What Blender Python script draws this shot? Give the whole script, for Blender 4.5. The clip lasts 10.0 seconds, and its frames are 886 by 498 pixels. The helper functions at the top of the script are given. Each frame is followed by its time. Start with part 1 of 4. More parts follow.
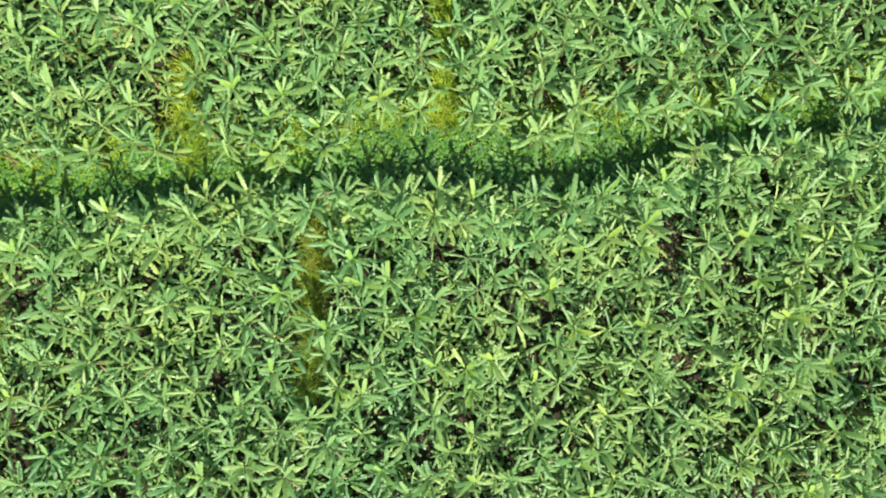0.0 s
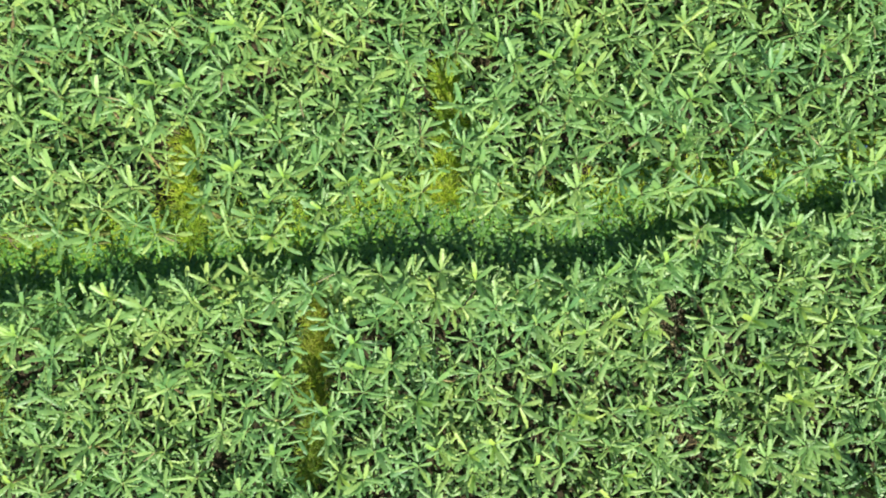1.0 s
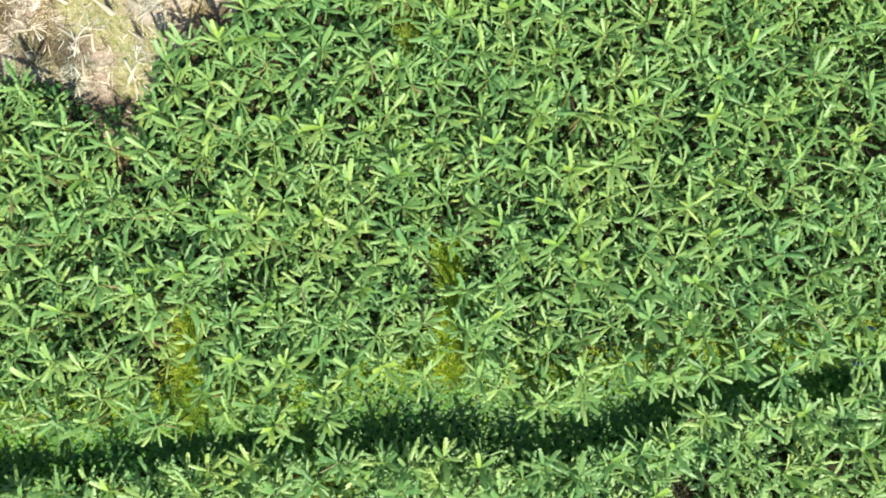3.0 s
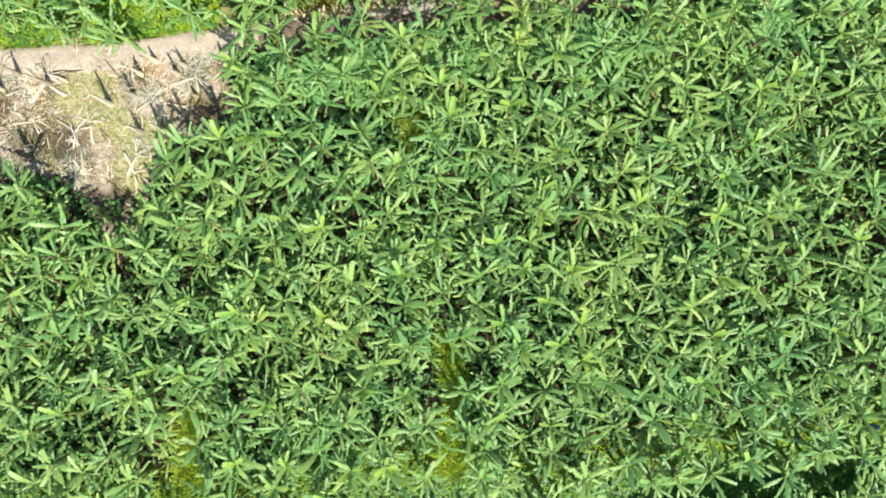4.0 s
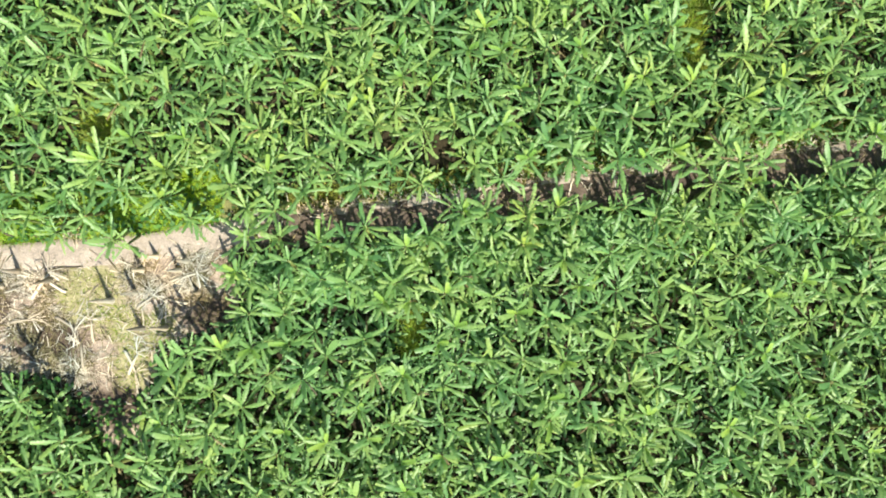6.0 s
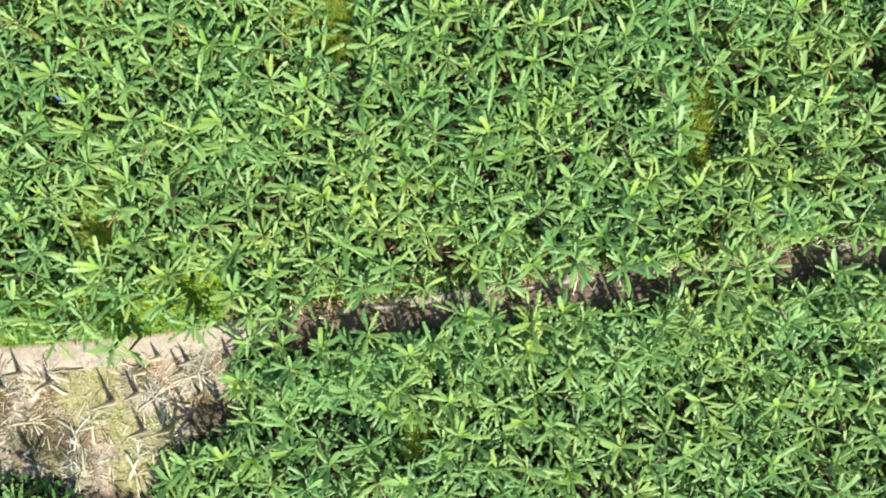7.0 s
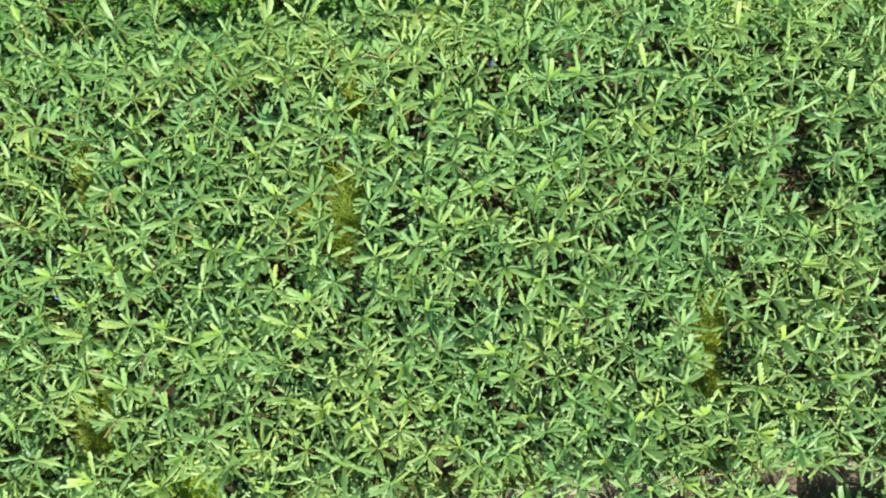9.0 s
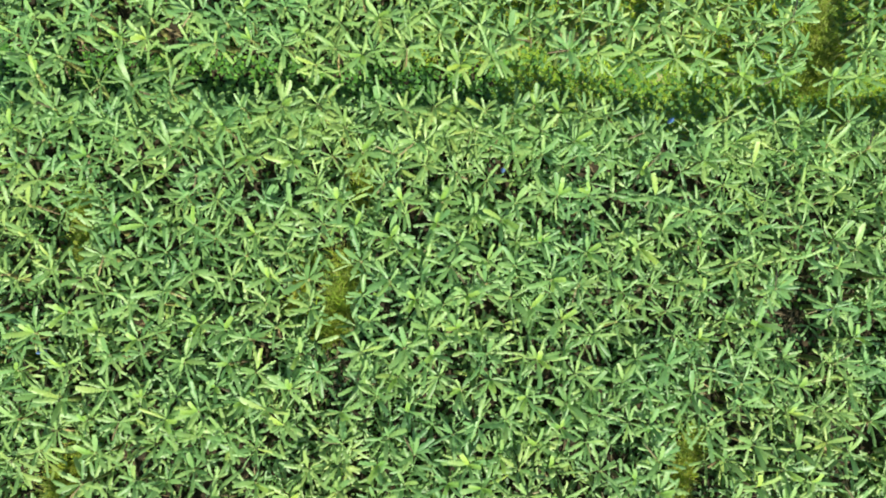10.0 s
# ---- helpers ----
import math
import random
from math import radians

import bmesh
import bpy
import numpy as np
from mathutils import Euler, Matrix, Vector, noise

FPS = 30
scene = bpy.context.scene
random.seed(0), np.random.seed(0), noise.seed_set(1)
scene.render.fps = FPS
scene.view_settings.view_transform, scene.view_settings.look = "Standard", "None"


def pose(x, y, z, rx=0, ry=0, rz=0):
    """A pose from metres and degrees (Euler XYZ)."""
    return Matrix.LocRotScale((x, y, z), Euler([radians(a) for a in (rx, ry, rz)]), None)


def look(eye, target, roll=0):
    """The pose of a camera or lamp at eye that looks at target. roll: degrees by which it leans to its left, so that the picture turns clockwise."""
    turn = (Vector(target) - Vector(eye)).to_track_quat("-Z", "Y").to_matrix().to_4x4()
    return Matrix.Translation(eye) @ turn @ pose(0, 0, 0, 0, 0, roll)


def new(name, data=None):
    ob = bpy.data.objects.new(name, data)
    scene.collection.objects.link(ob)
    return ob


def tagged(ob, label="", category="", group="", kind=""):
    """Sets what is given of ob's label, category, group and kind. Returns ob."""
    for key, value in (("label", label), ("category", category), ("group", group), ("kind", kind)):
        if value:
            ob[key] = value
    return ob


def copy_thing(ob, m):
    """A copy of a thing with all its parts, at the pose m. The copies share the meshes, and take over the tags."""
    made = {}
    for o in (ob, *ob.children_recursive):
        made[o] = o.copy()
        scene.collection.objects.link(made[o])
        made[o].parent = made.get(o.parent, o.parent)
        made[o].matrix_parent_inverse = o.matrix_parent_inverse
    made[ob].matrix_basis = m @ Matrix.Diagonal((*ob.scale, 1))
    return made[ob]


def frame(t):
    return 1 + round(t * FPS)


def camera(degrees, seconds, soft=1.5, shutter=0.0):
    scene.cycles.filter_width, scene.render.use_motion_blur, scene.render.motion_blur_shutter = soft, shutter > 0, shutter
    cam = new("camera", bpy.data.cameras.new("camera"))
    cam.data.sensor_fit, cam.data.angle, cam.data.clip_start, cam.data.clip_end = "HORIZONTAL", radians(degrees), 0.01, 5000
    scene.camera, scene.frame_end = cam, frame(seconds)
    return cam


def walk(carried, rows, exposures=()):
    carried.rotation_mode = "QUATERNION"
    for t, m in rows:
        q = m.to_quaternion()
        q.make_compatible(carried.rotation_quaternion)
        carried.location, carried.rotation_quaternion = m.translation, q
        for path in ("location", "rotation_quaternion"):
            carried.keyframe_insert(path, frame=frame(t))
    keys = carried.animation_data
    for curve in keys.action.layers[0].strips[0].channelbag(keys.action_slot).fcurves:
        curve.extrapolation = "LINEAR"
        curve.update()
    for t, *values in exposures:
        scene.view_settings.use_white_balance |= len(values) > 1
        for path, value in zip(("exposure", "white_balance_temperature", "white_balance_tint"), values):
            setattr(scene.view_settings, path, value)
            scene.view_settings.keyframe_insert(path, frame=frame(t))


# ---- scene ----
import itertools

cam = camera(61.9, 10.0, soft=1.8)
METRES, EYE, TILT, LEAN, TURN = 53.0, 42.4, -88.0, -0.5, 0.0
ROWS = [
    (0.0, 0.0, 0.0, 0.0, 0.0, 0.0, -0.0),
    (0.5, -0.0007, 0.0013, 0.0395, 0.01, 0.07, 0.06),
    (1.0, -0.0008, 0.0028, 0.0819, 0.07, 0.14, 0.12),
    (1.5, -0.0016, 0.0044, 0.1253, 0.07, 0.27, 0.19),
    (2.0, -0.0021, 0.0063, 0.1708, 0.08, 0.34, 0.25),
    (2.5, -0.0023, 0.0082, 0.2179, 0.1, 0.42, 0.3),
    (4.0, -0.0035, 0.0146, 0.364, 0.13, 0.69, 0.47),
    (4.5, -0.0038, 0.0168, 0.4148, 0.14, 0.76, 0.52),
    (5.0, -0.0045, 0.0186, 0.466, 0.15, 0.88, 0.56),
    (5.5, -0.0058, 0.0207, 0.5187, 0.13, 0.94, 0.61),
    (7.0, -0.0091, 0.0268, 0.6784, 0.17, 1.07, 0.72),
    (7.5, -0.0104, 0.0286, 0.7319, 0.17, 1.16, 0.75),
    (8.0, -0.012, 0.0306, 0.7862, 0.16, 1.2, 0.8),
    (8.5, -0.0135, 0.0323, 0.8405, 0.13, 1.24, 0.53),
    (9.0, -0.0137, 0.0341, 0.8948, 0.16, 1.29, -1.17),
    (9.5, -0.0148, 0.0359, 0.9492, 0.08, 1.34, -4.99),
    (10.0, -0.0159, 0.0377, 0.9991, 0.02, 1.34, -8.33),
]
walk(cam, [(t, pose(0, 0, EYE, TILT, LEAN, TURN) @ pose(METRES * x, METRES * y, METRES * z, 90 + pitch, roll, yaw)) for t, x, y, z, yaw, pitch, roll in ROWS])

# ---- world, sun, exposure ----
SUN_AZ, SUN_EL = 157.0, 50.0          # compass-like: degrees from +y towards +x, and height
scene.view_settings.exposure = 1.01
world = bpy.data.worlds.new("daylight")
scene.world = world
world.use_nodes = True
wn = world.node_tree
sky = wn.nodes.new("ShaderNodeTexSky")
sky.sky_type = "NISHITA"
sky.sun_disc = False
sky.sun_elevation = radians(SUN_EL)
sky.sun_rotation = radians(SUN_AZ)
wn.nodes["Background"].inputs["Strength"].default_value = 0.105
wn.links.new(sky.outputs["Color"], wn.nodes["Background"].inputs["Color"])
sun_data = bpy.data.lights.new("sun", "SUN")
sun_data.energy = 5.0
sun_data.angle = radians(0.5)
sun_data.color = (1.0, 0.94, 0.82)
sun = new("sun", sun_data)
sun_way = Vector((math.sin(radians(SUN_AZ)) * math.cos(radians(SUN_EL)), math.cos(radians(SUN_AZ)) * math.cos(radians(SUN_EL)), math.sin(radians(SUN_EL))))
sun.matrix_world = look(sun_way * 120, (0, 0, 0))


# ---- materials ----
class Mat:
    """A node material under construction."""

    def __init__(self, name, rough=0.6, spec=0.5):
        self.m = bpy.data.materials.new(name)
        self.m.use_nodes = True
        self.t = self.m.node_tree
        self.b = self.t.nodes["Principled BSDF"]
        self.b.inputs["Roughness"].default_value = rough
        self.b.inputs["Specular IOR Level"].default_value = spec

    def node(self, kind, **values):
        n = self.t.nodes.new(kind)
        for key, value in values.items():
            n.inputs[key].default_value = value
        return n

    def link(self, a, b):
        self.t.links.new(a, b)

    def noise(self, scale, detail=3.0, rough=0.6, where="world"):
        n = self.node("ShaderNodeTexNoise", Scale=scale, Detail=detail, Roughness=rough)
        if where == "world":
            self.link(self.node("ShaderNodeNewGeometry").outputs["Position"], n.inputs["Vector"])
        else:
            self.link(self.node("ShaderNodeTexCoord").outputs["Object"], n.inputs["Vector"])
        return n.outputs["Fac"]

    def ramp(self, fac, *stops):
        n = self.node("ShaderNodeValToRGB")
        while len(n.color_ramp.elements) < len(stops):
            n.color_ramp.elements.new(0.5)
        for e, (at, colour) in zip(n.color_ramp.elements, stops):
            e.position, e.color = at, (*colour, 1)
        self.link(fac, n.inputs["Fac"])
        return n.outputs["Color"]

    def math(self, op, a, b):
        n = self.t.nodes.new("ShaderNodeMath")
        n.operation = op
        for i, v in enumerate((a, b)):
            if isinstance(v, (int, float)):
                n.inputs[i].default_value = v
            else:
                self.link(v, n.inputs[i])
        return n.outputs[0]

    def mix(self, fac, a, b, blend="MIX"):
        n = self.t.nodes.new("ShaderNodeMix")
        n.data_type, n.blend_type = "RGBA", blend
        for i, v in ((0, fac), (6, a), (7, b)):
            if isinstance(v, (int, float)):
                n.inputs[i].default_value = v
            elif isinstance(v, tuple):
                n.inputs[i].default_value = (*v, 1)
            else:
                self.link(v, n.inputs[i])
        return n.outputs[2]

    def rand(self):
        """One number a leaf, whether it is an object or an island of a joined mesh."""
        a = self.node("ShaderNodeObjectInfo").outputs["Random"]
        b = self.node("ShaderNodeNewGeometry").outputs["Random Per Island"]
        return self.math("FRACT", self.math("ADD", a, b), 0.0)

    def colour(self, c):
        self.link(c, self.b.inputs["Base Color"])
        return self

    def bump(self, fac, strength=0.3, distance=0.02):
        n = self.node("ShaderNodeBump", Strength=strength, Distance=distance)
        self.link(fac, n.inputs["Height"])
        self.link(n.outputs["Normal"], self.b.inputs["Normal"])
        return self

    def translucent(self, colour, fac):
        """Lets part of the light through the blade."""
        t = self.node("ShaderNodeBsdfTranslucent")
        if isinstance(colour, tuple):
            t.inputs["Color"].default_value = (*colour, 1)
        else:
            self.link(colour, t.inputs["Color"])
        mixer = self.node("ShaderNodeMixShader", Fac=fac)
        self.link(self.b.outputs[0], mixer.inputs[1])
        self.link(t.outputs[0], mixer.inputs[2])
        self.link(mixer.outputs[0], self.t.nodes["Material Output"].inputs["Surface"])
        return self


def leaf_material(name, stops, rough, fac, through_colour, patch=0.35):
    m = Mat(name, rough, 0.45)
    base = m.ramp(m.rand(), *stops)
    broad = m.ramp(m.noise(0.16, 2.0), (0.35, (0.80, 0.92, 0.92)), (0.65, (1.15, 1.07, 0.94)))
    base = m.mix(1.0, base, broad, "MULTIPLY")
    patchy = m.ramp(m.noise(0.55, 1.5), (0.38, (0.88, 0.96, 1.05)), (0.62, (1.10, 1.04, 0.98)))
    base = m.mix(1.0, base, patchy, "MULTIPLY")
    fine = m.ramp(m.noise(9.0, 4.0), (0.3, (0.78, 0.80, 0.75)), (0.7, (1.15, 1.12, 1.1)))
    base = m.mix(patch * 2, base, fine, "MULTIPLY")
    m.colour(base)
    m.bump(m.noise(14.0, 3.0), 0.35, 0.03)
    m.translucent(through_colour, fac)
    return m.m


LEAF = leaf_material("banana_leaf", [(0.0, (0.110, 0.228, 0.074)), (0.35, (0.165, 0.303, 0.096)), (0.65, (0.222, 0.368, 0.118)),
                                     (0.90, (0.252, 0.390, 0.128)), (1.0, (0.285, 0.412, 0.100))], 0.42, 0.37, (0.26, 0.46, 0.08))
YOUNG = leaf_material("young_leaf", [(0.0, (0.16, 0.30, 0.055)), (1.0, (0.27, 0.40, 0.075))], 0.5, 0.30, (0.36, 0.55, 0.05))
RIB = leaf_material("midrib", [(0.0, (0.14, 0.28, 0.08)), (1.0, (0.24, 0.37, 0.12))], 0.40, 0.05, (0.3, 0.4, 0.1))
DEAD = leaf_material("dead_leaf", [(0.0, (0.080, 0.060, 0.032)), (0.5, (0.145, 0.118, 0.056)), (1.0, (0.26, 0.225, 0.110))], 0.8, 0.1, (0.2, 0.15, 0.06))
STRAW = leaf_material("dry_straw", [(0.0, (0.26, 0.21, 0.155)), (0.4, (0.43, 0.37, 0.29)), (1.0, (0.68, 0.61, 0.50))], 0.8, 0.1, (0.4, 0.3, 0.2))
BLEACHED = leaf_material("bleached_leaf", [(0.0, (0.44, 0.38, 0.30)), (1.0, (0.72, 0.66, 0.56))], 0.8, 0.1, (0.5, 0.4, 0.3))
DRAIN_WEED = leaf_material("drain_weed_leaf", [(0.0, (0.030, 0.105, 0.018)), (0.6, (0.070, 0.200, 0.030)), (1.0, (0.150, 0.330, 0.035))], 0.5, 0.3, (0.16, 0.36, 0.03))
WEED = leaf_material("weed_leaf", [(0.0, (0.028, 0.088, 0.022)), (0.6, (0.055, 0.150, 0.032)), (1.0, (0.115, 0.250, 0.040))], 0.55, 0.25, (0.12, 0.26, 0.02))
GRASS = leaf_material("grass_blade", [(0.0, (0.12, 0.19, 0.022)), (0.6, (0.21, 0.28, 0.034)), (1.0, (0.33, 0.34, 0.06))], 0.6, 0.30, (0.26, 0.36, 0.03))
LIME = leaf_material("lime_grass_blade", [(0.0, (0.20, 0.34, 0.022)), (1.0, (0.36, 0.48, 0.035))], 0.55, 0.30, (0.28, 0.48, 0.03))
OLIVE = leaf_material("tall_dry_grass_blade", [(0.0, (0.09, 0.13, 0.016)), (0.6, (0.16, 0.19, 0.024)), (1.0, (0.25, 0.24, 0.05))], 0.65, 0.25, (0.28, 0.30, 0.03))
MEADOW = leaf_material("fresh_grass_blade", [(0.0, (0.085, 0.200, 0.040)), (0.6, (0.150, 0.300, 0.060)), (1.0, (0.230, 0.380, 0.070))], 0.6, 0.3, (0.16, 0.34, 0.04))
BAG = leaf_material("blue_film", [(0.0, (0.07, 0.14, 0.34)), (1.0, (0.12, 0.20, 0.42))], 0.3, 0.2, (0.1, 0.2, 0.7))


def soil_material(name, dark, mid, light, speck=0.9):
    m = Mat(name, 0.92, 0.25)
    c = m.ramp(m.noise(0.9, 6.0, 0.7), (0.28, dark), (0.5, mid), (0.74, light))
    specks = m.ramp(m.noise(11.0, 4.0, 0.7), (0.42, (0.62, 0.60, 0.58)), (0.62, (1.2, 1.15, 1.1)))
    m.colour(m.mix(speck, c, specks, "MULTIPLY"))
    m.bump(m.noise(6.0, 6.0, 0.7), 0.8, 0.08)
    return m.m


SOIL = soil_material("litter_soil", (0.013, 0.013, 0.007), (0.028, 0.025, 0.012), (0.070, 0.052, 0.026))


def cleared_material():
    """Bare soil of the felled corner: pale trodden earth, mossy patches and dark ones of rot and, in the tail, painted
    shade.
    """
    m = Mat("cleared_soil", 0.92, 0.25)

    def tone(dark, mid, light, scale):
        return m.ramp(m.noise(scale, 6.0, 0.7), (0.28, dark), (0.5, mid), (0.74, light))

    def patches(spots):
        """Soft-edged, ragged patches: x, y and half widths."""
        geo = m.node("ShaderNodeNewGeometry").outputs["Position"]
        warp = m.node("ShaderNodeTexNoise", Scale=0.9, Detail=4.0)
        m.link(geo, warp.inputs["Vector"])
        at = m.node("ShaderNodeVectorMath")
        at.operation = "MULTIPLY_ADD"
        m.link(warp.outputs["Color"], at.inputs[0])
        at.inputs[1].default_value = (2.6, 2.6, 0.0)
        m.link(geo, at.inputs[2])
        total = None
        for x, y, rx, ry in spots:
            flat = m.node("ShaderNodeVectorMath")
            flat.operation = "MULTIPLY_ADD"
            m.link(at.outputs[0], flat.inputs[0])
            flat.inputs[1].default_value = (1 / rx, 1 / ry, 0.0)
            flat.inputs[2].default_value = (-(x + 1.3) / rx, -(y + 1.3) / ry, 0.0)
            size = m.node("ShaderNodeVectorMath")
            size.operation = "LENGTH"
            m.link(flat.outputs[0], size.inputs[0])
            near = m.node("ShaderNodeMapRange")
            m.link(size.outputs["Value"], near.inputs["Value"])
            for key, value in (("From Min", 0.75), ("From Max", 1.2), ("To Min", 1.0), ("To Max", 0.0)):
                near.inputs[key].default_value = value
            total = near.outputs[0] if total is None else m.math("MAXIMUM", total, near.outputs[0])
        return total

    c = tone((0.10, 0.073, 0.055), (0.32, 0.26, 0.20), (0.54, 0.47, 0.38), 1.2)
    c = m.mix(patches(MOSS), c, tone((0.20, 0.20, 0.085), (0.31, 0.30, 0.15), (0.44, 0.41, 0.26), 1.3))
    c = m.mix(patches(ROTTEN_SHADED), c, tone((0.035, 0.027, 0.020), (0.085, 0.064, 0.047), (0.19, 0.15, 0.11), 2.0))
    specks = m.ramp(m.noise(9.0, 5.0, 0.7), (0.38, (0.62, 0.58, 0.54)), (0.62, (1.15, 1.12, 1.08)))
    m.colour(m.mix(0.75, c, specks, "MULTIPLY"))
    m.bump(m.noise(6.0, 6.0, 0.7), 0.8, 0.08)
    return m.m


# patches in the felled corner: x, y, half widths
MOSS = [(-20.2, 30.2, 2.1, 1.9), (-17.7, 26.2, 1.1, 2.1), (-16.2, 28.2, 0.9, 1.2), (-18.6, 28.7, 1.6, 1.0)]
# Third patch, in the south tail: dark soil and plant shade as one colour.
ROTTEN_SHADED = [(-13.2, 29.0, 1.5, 1.1), (-22.7, 27.6, 2.0, 1.3), (-18.8, 24.0, 1.8, 1.3), (-25.6, 29.8, 1.0, 1.3)]
CLEARED = cleared_material()
MOSSY = soil_material("mossy_soil", (0.14, 0.15, 0.05), (0.23, 0.235, 0.095), (0.36, 0.34, 0.19))
TRACK = soil_material("pale_packed_earth", (0.27, 0.23, 0.185), (0.37, 0.32, 0.26), (0.46, 0.41, 0.34), 0.55)
# Browner earth of the east track, with the south plants' shade in its tone.
SHADED_EARTH = soil_material("shaded_brown_earth", (0.058, 0.044, 0.034), (0.115, 0.090, 0.069), (0.26, 0.215, 0.165))


def field_material():
    m = Mat("distant_crop", 0.85, 0.3)
    c = m.ramp(m.noise(0.55, 5.0, 0.7), (0.36, (0.012, 0.022, 0.009)), (0.5, (0.06, 0.12, 0.035)), (0.66, (0.15, 0.26, 0.08)))
    m.colour(c)
    m.bump(m.noise(0.8, 5.0, 0.7), 1.0, 0.8)
    return m.m


FIELD = field_material()


def stem_material():
    m = Mat("pseudostem_sheath", 0.55, 0.4)
    c = m.ramp(m.rand(), (0.0, (0.12, 0.19, 0.05)), (0.6, (0.17, 0.24, 0.07)), (1.0, (0.20, 0.20, 0.07)))
    d = m.ramp(m.noise(5.0, 4.0, where="object"), (0.4, (0.35, 0.25, 0.18)), (0.6, (1.1, 1.1, 1.0)))
    m.colour(m.mix(0.9, c, d, "MULTIPLY"))
    m.bump(m.noise(20.0, 3.0, where="object"), 0.4, 0.02)
    return m.m


STEM = stem_material()

# ---- plan: edges of the planted blocks, y over x ----
def line(*pairs):
    xs, ys = [p[0] for p in pairs], [p[1] for p in pairs]
    return lambda x: float(np.interp(x, xs, ys))


drain_low = line((-30, 3.4), (-23, 3.8), (-13.4, 4.7), (-8.3, 5.0), (-4, 5.4), (0, 5.2), (6.5, 4.5), (9.2, 5.5), (13.5, 7.0), (15.6, 7.9), (22.6, 8.2), (30, 9.5))
drain_high = line((-30, 5.0), (-22, 5.3), (-15, 5.9), (-10, 6.1), (-5.7, 6.8), (-1, 8.1), (2, 8.2), (6, 7.1), (8, 7.2), (12, 8.2), (18.6, 8.7), (22, 9.4), (30, 11.0))
track_low = line((-40, 31.2), (-25, 31.4), (-15.7, 31.8), (-11, 32.6), (-2.5, 33.7), (1.4, 34.5), (6.6, 34.8), (12.7, 35.6), (21, 36.7), (30, 38.2))
track_high = line((-40, 32.8), (-25, 33.1), (-18, 33.5), (-12.5, 34.3), (-4.7, 35.3), (0.6, 35.8), (7, 36.8), (13.7, 37.3), (20, 38.1), (30, 39.4))
far_low = line((-30, 61.0), (-20, 61.6), (-15, 62.1), (-10, 62.9), (-5.7, 63.5), (3.5, 64.1), (7.8, 64.4), (13, 65.0), (17, 65.6), (30, 67.2))
far_high = line((-30, 62.8), (-21, 63.4), (-13, 64.1), (-7.7, 64.4), (-3, 65.0), (0.2, 65.8), (6, 67.0), (10.6, 67.6), (17, 67.3), (30, 69.0))

CLEARING = [(-45, 32), (-11.6, 33.2), (-12.3, 31.4), (-11.5, 30.0), (-12.2, 28.5), (-14.0, 27.9), (-16.0, 27.3), (-16.7, 26.0), (-16.9, 24.1), (-17.6, 22.0), (-19.1, 21.7),
            (-20.4, 24.1), (-21.4, 25.6), (-24.6, 25.8), (-28, 26.5), (-36, 27)]


def inside(x, y, poly):
    hit = False
    for (x0, y0), (x1, y1) in zip(poly, poly[1:] + poly[:1]):
        if (y0 > y) != (y1 > y) and x < x0 + (y - y0) * (x1 - x0) / (y1 - y0):
            hit = not hit
    return hit


# grass lanes between rows: x, first y, last y, half width
LANES = [(-6.95, -6.6, 3.4, 0.7), (0.6, 9.0, 16.2, 0.6), (-14.2, 6.6, 12.3, 0.5), (-18.9, 38.7, 41.8, 0.6), (-6.0, 49.8, 54.0, 0.75), (14.5, 42.3, 47.1, 0.5),
         (-5.9, 57.7, 59.8, 0.6), (-20.8, 52.0, 55.2, 0.65), (-19.6, 37.2, 40.0, 0.6), (19.0, 68.0, 74.0, 0.9), (-1.75, 27.0, 28.9, 0.45), (-8.3, 51.0, 53.8, 0.4),
         (-25.2, -7.0, 1.0, 0.6)]
# lanes with bare brown litter
BROWN_LANES = [(13.35, 0.2, 4.0, 0.3), (14.0, -6.9, -1.1, 0.35), (-5.6, 45.8, 49.6, 0.5), (19.45, 53.3, 59.3, 0.5), (-24.4, -3.7, 1.1, 0.4), (15.0, 48.0, 50.0, 0.4)]
SPOTS = []


def open_spots(*places):
    """Small openings between the crowns, down to the brown litter."""
    SPOTS.extend((x, y, 0.7) for x, y in places)


open_spots((-23.6, -10.5), (-23, -9.1), (-17.8, 2.4), (-12.4, -6.1), (-11.8, -2.7), (-11, 1.4), (-3.8, 1), (-3.4, -8.1), (-0.7, -9.7), (1.5, -8.2), (4.1, -1.6), (5.4, -5), (6.2, -1.9), (7.3, -9.6), (13.4, -2.1), (13.4, 1.5), (14.2, -5.6), (18, -0.8), (18.8, 3.1), (21.5, -0.5), (22.9, -0.2), (24, -5.6), (25.3, -12.9))
open_spots((-24.7, 15.8), (-21, 20.8), (-18.5, 20.3), (-13.3, 20.2), (-10.1, 23.9), (-9.8, 16.1), (-4.8, 22.4), (0.5, 23.4), (2.7, 16.8), (6.4, 9.6), (7.7, 24.1), (8.8, 10.4), (10.4, 21.9), (14.3, 20.6), (18.7, 5.3), (19.2, 20.4), (20, 18.4), (21.7, 22.4), (24, 11.6), (24.4, 14.9), (24.5, 21.4))
